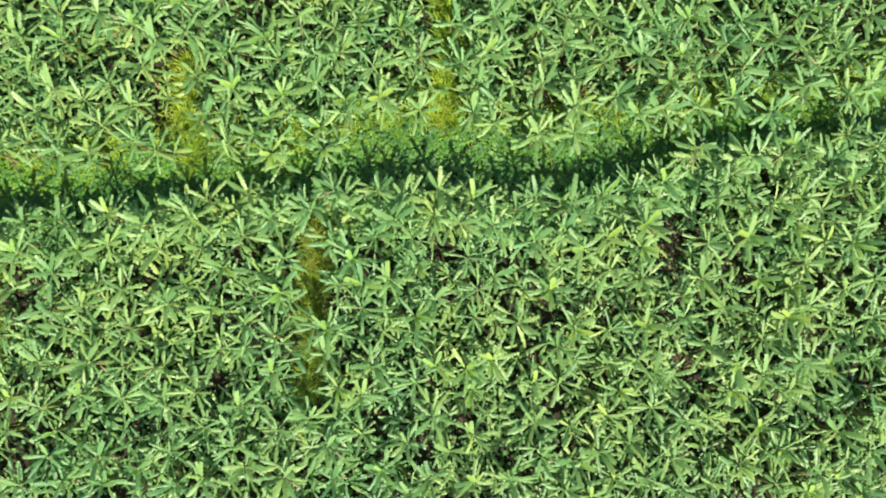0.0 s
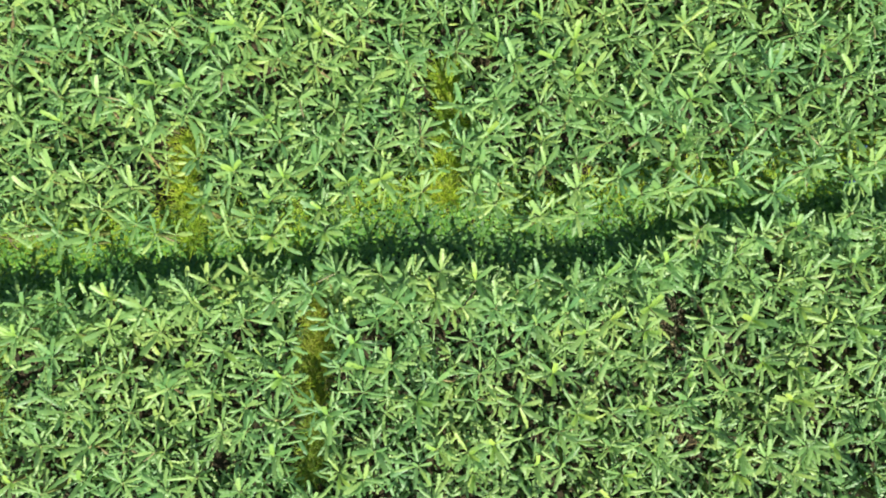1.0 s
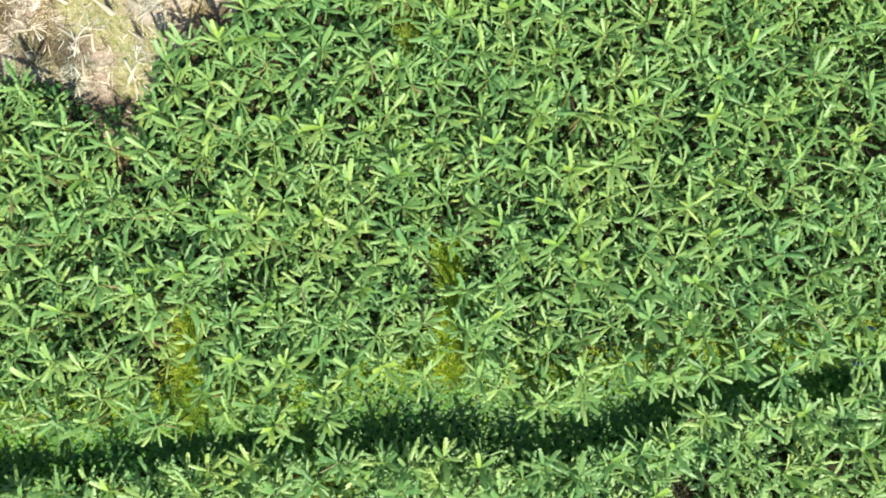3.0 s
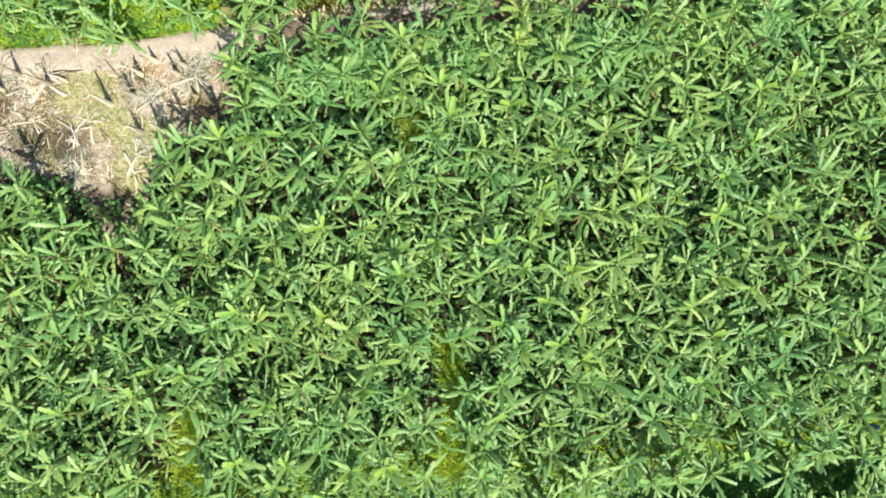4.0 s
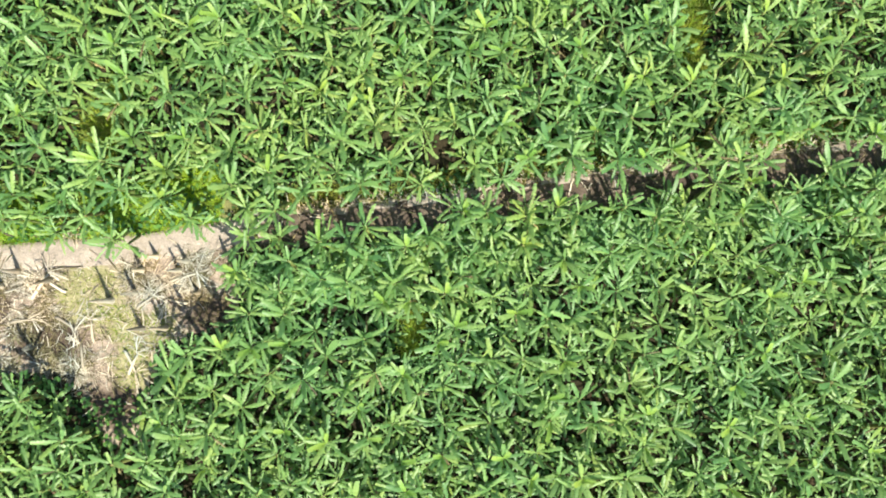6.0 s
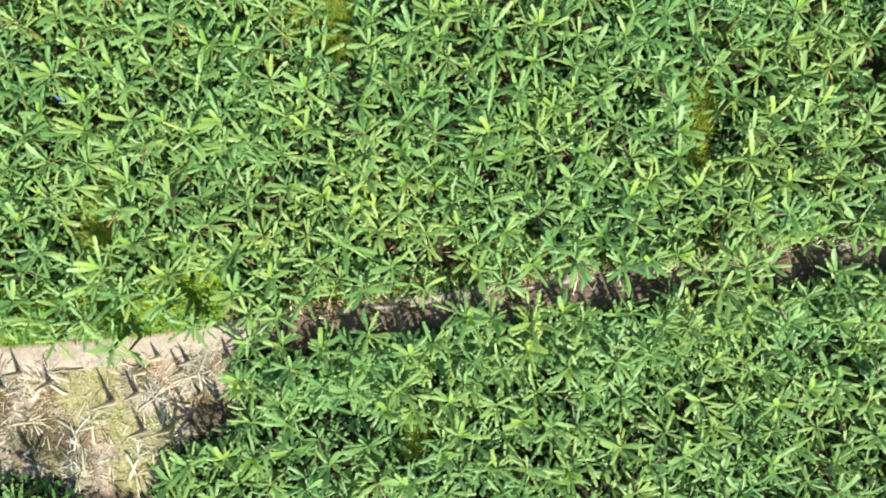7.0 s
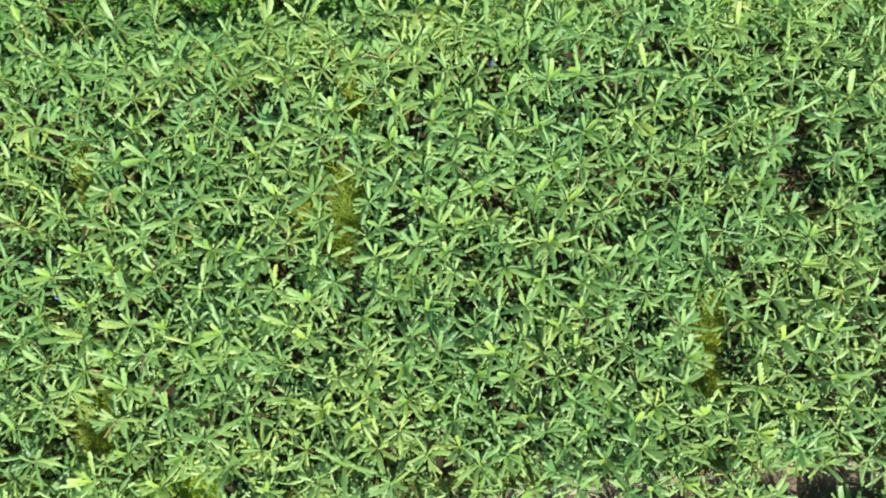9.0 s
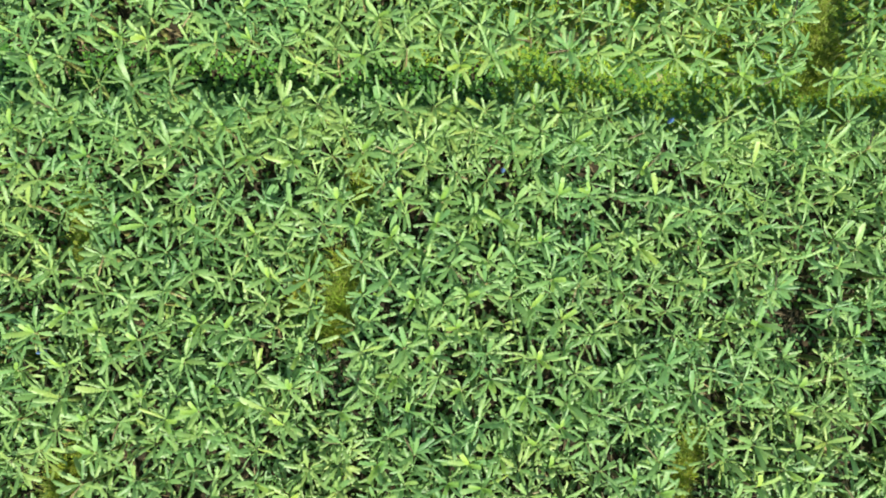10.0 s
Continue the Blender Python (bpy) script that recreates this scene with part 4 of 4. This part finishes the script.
def joined(name, pieces, label, category, group=""):
    """One mesh object of kind stuff out of (positions, triangles, materials)."""
    vs, fs, ms, at = [], [], [], 0
    for v, f, p in pieces:
        vs.append(v)
        fs.append(f + at)
        ms.append(p)
        at += len(v)
    v, f, p = np.concatenate(vs), np.concatenate(fs), np.concatenate(ms)
    used = sorted(set(p.tolist()))
    p = np.searchsorted(np.array(used), p)
    me = bpy.data.meshes.new(name)
    me.vertices.add(len(v))
    me.vertices.foreach_set("co", v.ravel())
    me.loops.add(len(f) * 3)
    me.loops.foreach_set("vertex_index", f.ravel().astype(np.int32))
    me.polygons.add(len(f))
    me.polygons.foreach_set("loop_start", np.arange(0, len(f) * 3, 3, dtype=np.int32))
    me.polygons.foreach_set("material_index", p.astype(np.int32))
    me.polygons.foreach_set("use_smooth", np.ones(len(f), dtype=bool))
    me.update(calc_edges=True)
    for k in used:
        me.materials.append(ALL_MATS[k])
    return tagged(new(name, me), label, category, group, "stuff")


cache = {}
merged = []
for recipe in RECIPES:
    vs, fs, ms, at = [], [], [], 0
    for name, me, local in recipe:
        if me.name not in cache:
            cache[me.name] = arrays(me)
        v, f, p = cache[me.name]
        vs.append(moved(v, local))
        fs.append(f + at)
        ms.append(p)
        at += len(v)
    merged.append((np.concatenate(vs), np.concatenate(fs), np.concatenate(ms)))

pieces = []
for i, (x, y) in enumerate(REST):
    v, f, p = merged[recipe_of(i * 7, x, y)]
    pieces.append((moved(v, site_pose(x, y)), f, p))
joined("banana_plants", pieces, "dense stand of green banana plants with torn leaves", "banana plants")


# young side shoots in the shade between the plants
def shoot_recipe(seed):
    r = random.Random(seed)
    turn, vs, fs, ms, at = r.uniform(0, 360), [], [], [], 0
    for i in range(r.choice((6, 7, 7))):
        turn += 137.5 + r.uniform(-30, 30)
        v, f, p = arrays(r.choice(LOW))
        vs.append(moved(v, pose(0, 0, 1.25 - 0.08 * i, r.uniform(-20, 20), r.uniform(-22, 8), turn) @ Matrix.Scale(r.uniform(0.62, 0.95), 4)))
        fs.append(f + at)
        ms.append(p)
        at += len(v)
    return np.concatenate(vs), np.concatenate(fs), np.concatenate(ms)


LOW = [leaf_mesh("leaf", rng.uniform(1.1, 1.5), rng.uniform(0.28, 0.36), rng.uniform(12, 34), rng.uniform(-30, 0), (rng.uniform(-18, 0), rng.uniform(-38, -20)),
                 rng.uniform(0.3, 0.9), 900 + k, (LEAF, RIB), side=rng.uniform(-0.12, 0.12), segs=4, cols=(1.0,)) for k in range(8)]
SHOOTS = [shoot_recipe(560 + k) for k in range(10)]
pieces = []
rng = random.Random(29)
taken = np.zeros((len(SITES) + 3300, 2)) + 1e6
taken[:len(SITES)] = SITES
for attempt in range(34000):
    if len(pieces) >= 2400:
        break
    x, y = rng.uniform(-28, 28), rng.uniform(-14.5, 75.5)
    if x < -11 and 0 < y - track_high(x) < 2.6 or 0 < y - drain_high(x) < 2.0 or x > 1 and 0 < y - far_high(x) < 6.0:
        continue
    if not free(x, y) or any(f(x) - 1.0 < y < g(x) + 1.0 for f, g in ((drain_low, drain_high), (track_low, track_high), (far_low, far_high))):
        continue
    if ((taken - (x, y)) ** 2).sum(1).min() < 0.36:
        continue
    taken[len(SITES) + len(pieces)] = (x, y)
    v, f, p = SHOOTS[len(pieces) % len(SHOOTS)]
    pieces.append((moved(v, pose(x, y, ground_z(x, y), rng.gauss(0, 6), rng.gauss(0, 6), rng.uniform(0, 360)) @ Matrix.Scale(rng.uniform(0.8, 1.25), 4)), f, p))
for k, (edge, back) in enumerate([(drain_low, 0.8), (track_low, 1.1), (far_low, 0.8)]):
    for i in range(240):
        x = -28 + 56 * (i + rng.random()) / 240
        y = edge(x) - back - rng.uniform(0.0, 1.8)
        if free(x, y):
            v, f, p = SHOOTS[i % len(SHOOTS)]
            pieces.append((moved(v, pose(x, y, ground_z(x, y), rng.gauss(0, 5), rng.gauss(0, 5), rng.uniform(0, 360)) @ Matrix.Scale(rng.uniform(0.9, 1.4), 4)), f, p))
joined("banana_shoots", pieces, "young banana side shoots between the taller plants", "banana shoots")


# ---- low growth ----
def blade(x, y, z, tall, wide, lean, turn, mat, bend=0.5):
    """A grass blade of two bent quads."""
    c, s = math.cos(turn), math.sin(turn)
    rows = []
    for f, w in ((0, 1.0), (0.55, 0.8), (1.0, 0.12)):
        out = tall * math.sin(lean) * f * (1 + bend * f)
        up = tall * math.cos(lean) * f * (1 - 0.4 * bend * f)
        for side in (-0.5, 0.5):
            rows.append((x + c * out - s * side * wide * w, y + s * out + c * side * wide * w, z + up))
    return np.array(rows), np.array([(0, 1, 3), (0, 3, 2), (2, 3, 5), (2, 5, 4)]), np.full(4, ALL_MATS.index(mat))


def broad_leaf(x, y, z, size, tilt, turn, mat):
    """A small pointed weed leaf, folded along its middle."""
    c, s, t = math.cos(turn), math.sin(turn), math.tan(tilt)
    pts = []
    for a, b, h in ((0, 0, 0), (0.45, -0.36, 0.07), (0.45, 0.36, 0.07), (0.5, 0, 0.0), (1.0, 0, -0.12)):
        a, b, h = a * size, b * size, (h + a * t) * size
        pts.append((x + c * a - s * b, y + s * a + c * b, z + h))
    return np.array(pts), np.array([(0, 1, 3), (0, 3, 2), (1, 4, 3), (3, 4, 2)]), np.full(4, ALL_MATS.index(mat))


rng = random.Random(31)


def sunlit_drain_green(f):
    # More pale leaves towards the upper bank, putting its sunlight into the leaf colour.
    return MEADOW if rng.random() < 0.7 * (f - 0.5) else DRAIN_WEED


pieces = []
for i in range(26000):
    x = rng.uniform(-29, 29)
    a, b = drain_low(x) - 1.0, drain_high(x) + 1.3
    y = a + (b - a) * (rng.betavariate(1.6, 1.6))
    h = 0.10 + 0.26 * max(0.0, 0.6 + noise.noise(Vector((x * 0.9, y * 0.9, 2)))) * rng.random()
    pieces.append(broad_leaf(x, y, ground_z(x, y) + h, rng.uniform(0.14, 0.30), rng.uniform(-0.3, 0.5), rng.uniform(0, 6.3), sunlit_drain_green((y - a) / (b - a))))
joined("drain_weeds", pieces, "low dark green broad-leaved weeds filling the drain", "weeds")

pieces = []
for i in range(92000):
    x, y = rng.uniform(-29, 29), rng.uniform(-15, 76)
    if noise.noise(Vector((x * 0.22, y * 0.22, 6))) < rng.uniform(-0.8, 0.0) or inside(x, y, CLEARING) and y > 24.4 or any((x - a) ** 2 + (y - b) ** 2 < 0.5 for a, b, _ in SPOTS) or track_low(x) - 0.3 < y < track_high(x):
        continue
    mat = WEED if rng.random() < 0.93 else MEADOW
    pieces.append(broad_leaf(x, y, ground_z(x, y) + rng.uniform(0.05, 0.5), rng.uniform(0.18, 0.40), rng.uniform(-0.3, 0.5), rng.uniform(0, 6.3), mat))
joined("undergrowth", pieces, "patchy low green weeds under the banana plants", "weeds")

pieces = []
for i in range(5000):
    x = rng.uniform(-29, 1.5)
    a, b = far_low(x) - 0.8, far_high(x) + 1.0
    y = a + (b - a) * rng.betavariate(1.6, 1.6)
    pieces.append(broad_leaf(x, y, ground_z(x, y) + rng.uniform(0.1, 0.45), rng.uniform(0.14, 0.30), rng.uniform(-0.3, 0.5), rng.uniform(0, 6.3), DRAIN_WEED))
joined("far_drain_weeds", pieces, "dark green weeds in the narrow far drain", "weeds")

pieces = []
for i in range(20000):
    x = rng.uniform(1, 31)
    a, b = far_low(x) - 1.0, far_high(x) + 1.3
    y = a + (b - a) * rng.random()
    pieces.append(blade(x, y, ground_z(x, y), rng.uniform(0.25, 0.55), rng.uniform(0.04, 0.07), rng.uniform(0.4, 1.2), rng.uniform(0, 6.3), MEADOW if rng.random() < 0.5 else LIME))
for i in range(20000):
    x = rng.uniform(-4, 29)
    y = far_high(x) + rng.uniform(0.6, 9.0)
    if noise.noise(Vector((x * 0.3, y * 0.3, 21))) < rng.uniform(-0.4, 0.05) - 0.02 * x:
        continue
    pieces.append(blade(x, y, ground_z(x, y), rng.uniform(0.3, 0.7), rng.uniform(0.04, 0.08), rng.uniform(0.4, 1.2), rng.uniform(0, 6.3), LIME if rng.random() < 0.65 else GRASS))
joined("drain_grass", pieces, "fresh green grass growing along the far drain", "grass")

pieces = []
for lx, y0, y1, w in LANES:
    for i in range(int((y1 - y0) * w * 2 * 330)):
        y = rng.uniform(y0 - 0.4, y1 + 0.4)
        x = lx + rng.gauss(0, 0.55) * w + 0.25 * math.sin(y * 1.1)
        pieces.append(blade(x, y, ground_z(x, y), rng.uniform(0.5, 1.5), rng.uniform(0.035, 0.06), rng.uniform(0.1, 0.7), rng.uniform(0, 6.3), rng.choice((GRASS, LIME, LIME) if 6 < y < 17 else (OLIVE, GRASS, GRASS, GRASS, LIME))))
for i in range(1300):
    cx, cy, rx, ry = MOSS[i % len(MOSS)]
    x, y = cx + rng.gauss(0, 0.5) * rx, cy + rng.gauss(0, 0.5) * ry
    pieces.append(blade(x, y, ground_z(x, y), rng.uniform(0.1, 0.3), rng.uniform(0.03, 0.05), rng.uniform(0.3, 1.1), rng.uniform(0, 6.3), STRAW if rng.random() < 0.35 else GRASS))
joined("lane_grass", pieces, "tall olive and yellow grass in lanes between banana rows", "grass")

pieces = []
for i in range(24000):
    x = rng.uniform(-36, -12.8) if i % 3 else rng.uniform(-12, 30)
    d = rng.uniform(0.05, 3.2 if x < -12 else 1.6)
    y = track_high(x) + (d if x < -12 else d - 0.25)
    tall = rng.uniform(0.2, 0.7)
    mat = LIME if x < -12 and noise.noise(Vector((x * 0.35, 4, 0))) > -0.25 else (STRAW if d < 0.45 and rng.random() < 0.7 else OLIVE)
    pieces.append(blade(x, y, ground_z(x, y), tall, rng.uniform(0.03, 0.055), rng.uniform(0.2, 0.9), rng.uniform(0, 6.3), mat))
for i in range(17000):
    x = rng.uniform(-29, 29)
    y = drain_high(x) + rng.gauss(1.3, 0.9)
    pieces.append(blade(x, y, ground_z(x, y), rng.uniform(0.25, 0.7), rng.uniform(0.035, 0.065), rng.uniform(0.3, 1.1), rng.uniform(0, 6.3), LIME if rng.random() < 0.7 else GRASS))
joined("verge_grass", pieces, "bright lime-green grass on the sunny verge", "grass")


# ---- the cleared corner ----
DRIED = [leaf_mesh("dead_leaf", rng.uniform(1.2, 1.6), rng.uniform(0.14, 0.26), rng.uniform(-20, 5), rng.uniform(-88, -75), (-30, -60), 1.0, 380 + k, (STRAW, STRAW), segs=6) for k in range(4)]


def stump(x, y, tall, seed):
    r = random.Random(seed)
    bm = bmesh.new()
    rings = []
    for f, rad in ((-0.05, 0.24), (0.06, 0.18), (0.40, 0.12), (0.92, 0.05), (1.0, 0.03)):
        rings.append([bm.verts.new((rad * (1 + 0.12 * r.uniform(-1, 1)) * math.cos(k * math.pi / 5), rad * math.sin(k * math.pi / 5), tall * f + (0.12 * r.uniform(-1, 1) if f > 0.9 else 0)))
                      for k in range(10)])
    for a, b in zip(rings, rings[1:]):
        for k in range(10):
            bm.faces.new((a[k], a[(k + 1) % 10], b[(k + 1) % 10], b[k]))
    cap = bm.verts.new((0, 0, tall * 0.95))
    for k in range(10):
        bm.faces.new((rings[-1][k], rings[-1][(k + 1) % 10], cap))
    me = bpy.data.meshes.new("stump")
    bm.to_mesh(me)
    bm.free()
    me.materials.append(STRAW)
    thing = tagged(new("banana_stump"), "dry straw-coloured cut banana stump standing in the cleared corner", "stump", "stumps in the clearing")
    thing.matrix_basis = pose(x, y, ground_z(x, y), r.gauss(0, 4), r.gauss(0, 4), r.uniform(0, 360))
    body = new("trunk", me)
    body.parent = thing
    for k in range(r.choice((1, 2, 2))):
        ob = new("dead_leaf", r.choice(DRIED))
        ob.parent = thing
        ob.matrix_basis = pose(0, 0, tall * r.uniform(0.8, 0.97), 0, 0, r.uniform(0, 360)) @ Matrix.Scale(min(1.0, tall * r.uniform(0.42, 0.56)), 4)
    return thing


for k, (x, y, tall) in enumerate([(-24.2, 31.5, 1.9), (-22.5, 31.0, 2.2), (-19.0, 29.8, 2.6), (-17.6, 30.3, 2.0), (-17.2, 31.5, 1.5), (-16.4, 32.3, 1.2), (-15.1, 31.5, 1.9),
                                  (-14.7, 32.0, 1.5), (-15.9, 28.2, 2.0), (-17.2, 28.2, 1.8), (-25.2, 30.7, 1.8), (-12.5, 32.3, 1.6), (-14.0, 30.2, 0.9), (-23.6, 27.2, 1.0)]):
    stump(x, y, tall, 700 + k)

rng = random.Random(47)


def felled(x, y, turn, seed):
    """A felled stem with its dried leaves spread flat."""
    r = random.Random(seed)
    bm = bmesh.new()
    rings = []
    long = r.uniform(1.1, 1.9)
    for f, rad in ((0, 0.07), (0.15, 0.09), (0.6, 0.075), (1.0, 0.04)):
        rings.append([bm.verts.new((long * f, rad * math.cos(k * math.pi / 4) + 0.06 * math.sin(5 * f), 0.11 + rad * 0.8 * math.sin(k * math.pi / 4))) for k in range(8)])
    for a, b in zip(rings, rings[1:]):
        for k in range(8):
            bm.faces.new((a[k], b[k], b[(k + 1) % 8], a[(k + 1) % 8])).smooth = True
    bm.faces.new(rings[0])
    bm.faces.new(rings[-1][::-1])
    me = bpy.data.meshes.new("felled_stem")
    bm.to_mesh(me)
    bm.free()
    me.materials.append(STRAW)
    thing = tagged(new("felled_banana_plant"), "felled banana plant with bleached dry leaves on bare soil", "felled plant", "felled plants in the clearing")
    thing.matrix_basis = pose(x, y, ground_z(x, y) + 0.02, 0, 0, turn)
    new("felled_stem", me).parent = thing
    for k in range(r.choice((7, 8, 9, 10))):
        ob = new("dry_leaf", r.choice(FLAT))
        ob.parent = thing
        ob.matrix_basis = pose(long, 0, 0.10 + 0.02 * k, 0, 0, r.uniform(-110, 110)) @ Matrix.Scale(r.uniform(0.5, 0.9), 4)


def strip_mesh(seed):
    """A dry, curled strip of leaf with a ridge."""
    r = random.Random(seed)
    long, wide = r.uniform(0.6, 1.5), r.choice((0.02, 0.03, 0.04, 0.06, 0.08, 0.12))
    verts, faces = [], []
    lift, bend = 0.0, 0.0
    for i in range(5):
        f = i / 4
        w = wide / 2 * (0.5 + 1.3 * f - 1.4 * f * f) * r.uniform(0.7, 1.3)
        bend += r.gauss(0, 0.05)
        lift = max(0.0, lift + r.gauss(0, 0.02))
        verts += [(long * f, bend - w, lift + r.uniform(-0.03, 0.02)), (long * f, bend, lift + 0.25 * wide), (long * f, bend + w, lift + r.uniform(-0.03, 0.02))]
    for i in range(4):
        a = 3 * i
        faces += [(a, a + 3, a + 4, a + 1), (a + 1, a + 4, a + 5, a + 2)]
    me = bpy.data.meshes.new("dry_strip")
    me.from_pydata(verts, [], faces)
    me.materials.append(STRAW)
    return me


FLAT = [leaf_mesh("dry_leaf", rng.uniform(1.0, 1.8), rng.uniform(0.05, 0.15), 14, -12, (-6, -14), 1.0, 800 + k, (BLEACHED, BLEACHED), segs=6) for k in range(8)]
for k, (x, y, turn) in enumerate([(-19.9, 27.5, 100), (-20.4, 25.9, 100), (-23.4, 29.9, 60), (-22.1, 28.9, 330), (-15.6, 30.8, 20), (-17.9, 25.6, 70), (-21.5, 30.3, 150), (-18.2, 27.0, 300),
                                  (-24.6, 28.6, 10), (-13.4, 31.6, 200), (-14.6, 29.6, 170), (-17.5, 29.3, 40)]):
    felled(x, y, turn, 820 + k)



def fallen_pole(a, b):
    """A thin dark stem lying on the ground, slightly bowed."""
    bm = bmesh.new()
    rings = []
    for i in range(7):
        f = i / 6
        at = Vector((*Vector(a).lerp(Vector(b), f), ground_z(*Vector(a).lerp(Vector(b), f)) + 0.16 + 0.04 * math.sin(5 * f)))
        rings.append([bm.verts.new(at + Vector((0, (0.055 - 0.02 * f) * math.cos(k * math.pi / 3), (0.055 - 0.02 * f) * math.sin(k * math.pi / 3)))) for k in range(6)])
    for p, q in zip(rings, rings[1:]):
        for k in range(6):
            bm.faces.new((p[k], q[k], q[(k + 1) % 6], p[(k + 1) % 6])).smooth = True
    bm.faces.new(rings[0])
    bm.faces.new(rings[-1][::-1])
    me = bpy.data.meshes.new("fallen_pole")
    bm.to_mesh(me)
    bm.free()
    me.materials.append(DEAD)
    tagged(new("fallen_pole", me), "thin dark brown pole lying beside the track", "pole")


fallen_pole((-22.6, 31.6), (-20.6, 31.75))

pieces = []
flat_arrays = [arrays(strip_mesh(850 + k)) for k in range(14)]
tries = 0
while len(pieces) < 8500 and tries < 99000:
    tries += 1
    x, y = rng.uniform(-31, -11.6), rng.uniform(21.5, 33.0)
    if y > track_high(x) - 1.6 and rng.random() < 0.75:
        continue
    if not inside(x, y, CLEARING) or noise.noise(Vector((x * 0.6, y * 0.6, 9))) < 0.05 and rng.random() < 0.85:
        continue
    if mossy(x, y) and rng.random() < 0.92 or y < 25.2 and rng.random() < 0.9:
        continue
    v, f, p = rng.choice(flat_arrays)
    m = pose(x, y, ground_z(x, y) + rng.uniform(0.02, 0.12), rng.gauss(0, 9), rng.gauss(0, 5), rng.uniform(0, 360)) @ Matrix.Scale(rng.uniform(0.25, 0.75), 4)
    if rng.random() < 0.18 + 0.70 * rotten_shaded(x, y) + 0.45 * (noise.noise(Vector((x * 0.6, y * 0.6, 17))) > 0.12):
        p = np.full(len(p), ALL_MATS.index(DEAD))
    pieces.append((moved(v, m), f, p))
joined("dry_leaf_litter", pieces, "bleached straw-coloured dry banana leaves strewn over cleared soil", "leaf litter")

# brown fallen leaves under the plants and in the open spots
pieces = []
spots = SPOTS + [(lx, y0 + (y1 - y0) * f / 5, 1.2 * w) for lx, y0, y1, w in BROWN_LANES for f in range(6) for _ in range(3)]
for i in range(3600):
    if i % 2 == 0:
        sx, sy, r = rng.choice(spots)
        x, y = sx + rng.gauss(0, 0.6) * r, sy + rng.gauss(0, 0.6) * r
    else:
        x, y = rng.uniform(-28, 28), rng.uniform(-14, 76)
        if drain_low(x) - 0.5 < y < drain_high(x) + 0.5 or track_low(x) < y < track_high(x) or far_low(x) < y < far_high(x):
            continue
    v, f, p = rng.choice(flat_arrays)
    m = pose(x, y, ground_z(x, y) + rng.uniform(0.04, 0.25), rng.gauss(0, 14), rng.gauss(0, 10), rng.uniform(0, 360)) @ Matrix.Scale(rng.uniform(0.4, 0.9), 4)
    pieces.append((moved(v, m), f, np.full(len(p), ALL_MATS.index(DEAD))))
for i in range(600):
    x = rng.uniform(-11, 29)
    y = track_high(x) - rng.uniform(-0.2, 2.4)
    v, f, p = rng.choice(flat_arrays)
    m = pose(x, y, 0.12 + rng.uniform(0.0, 0.12), rng.gauss(0, 14), rng.gauss(0, 10), rng.uniform(0, 360)) @ Matrix.Scale(rng.uniform(0.4, 0.9), 4)
    pale = rng.random() < (0.7 if track_high(x) - y < 0.5 else 0.08)
    pieces.append((moved(v, m), f, np.full(len(p), ALL_MATS.index(STRAW if pale else DEAD))))
joined("fallen_leaves", pieces, "fallen brown banana leaves lying under the plants", "leaf litter")


# ---- blue covers on fruit bunches ----
def bunch_cover(x, y, seed):
    """A film sleeve round a hanging bunch, on the arched fruit stalk of the nearest plant."""
    r = random.Random(seed)
    bm = bmesh.new()
    rings = []
    for f, rad in ((0, 0.09), (0.2, 0.12), (0.5, 0.13), (0.8, 0.11), (0.95, 0.06), (1.0, 0.03)):
        rings.append([bm.verts.new((rad * (1 + 0.12 * math.sin(3 * k + seed)) * math.cos(k * math.pi / 6), rad * (1 + 0.1 * r.uniform(-1, 1)) * math.sin(k * math.pi / 6), 0.9 * f - 0.95)) for k in range(12)])
    for a, b in zip(rings, rings[1:]):
        for k in range(12):
            bm.faces.new((a[k], a[(k + 1) % 12], b[(k + 1) % 12], b[k])).smooth = True
    bm.faces.new(rings[-1])
    me = bpy.data.meshes.new("sleeve")
    bm.to_mesh(me)
    bm.free()
    me.materials.append(BAG)
    thing = tagged(new("bunch_cover"), "blue plastic cover hanging round a banana bunch", "bunch cover", "blue bunch covers")
    thing.matrix_basis = pose(x, y, 2.55)
    new("sleeve", me).parent = thing
    sx, sy = min(SITES, key=lambda p: (p[0] - x) ** 2 + (p[1] - y) ** 2)
    bm = bmesh.new()
    rings = []
    for i in range(7):
        f = i / 6
        at = Vector(((sx - x) * (1 - f), (sy - y) * (1 - f), 0.35 * math.sin(math.pi * f) - 0.3 * (1 - f) - 0.08 * f))
        rings.append([bm.verts.new(at + Vector((0.035 * math.cos(k * math.pi / 3), 0.035 * math.sin(k * math.pi / 3), 0.0))) for k in range(6)])
    for a, b in zip(rings, rings[1:]):
        for k in range(6):
            bm.faces.new((a[k], a[(k + 1) % 6], b[(k + 1) % 6], b[k])).smooth = True
    me = bpy.data.meshes.new("fruit_stalk")
    bm.to_mesh(me)
    bm.free()
    me.materials.append(STEM)
    tagged(new("fruit_stalk", me), "green arched fruit stalk").parent = thing
    return thing


for k, (x, y) in enumerate([(22.7, 9.5), (23.8, 7.0), (23.4, 11.4), (2.0, 60.1), (20.5, 58.5), (20.6, 55.2), (10.8, 64.2), (-21.2, 46.7)]):
    bunch_cover(x, y, 900 + k)
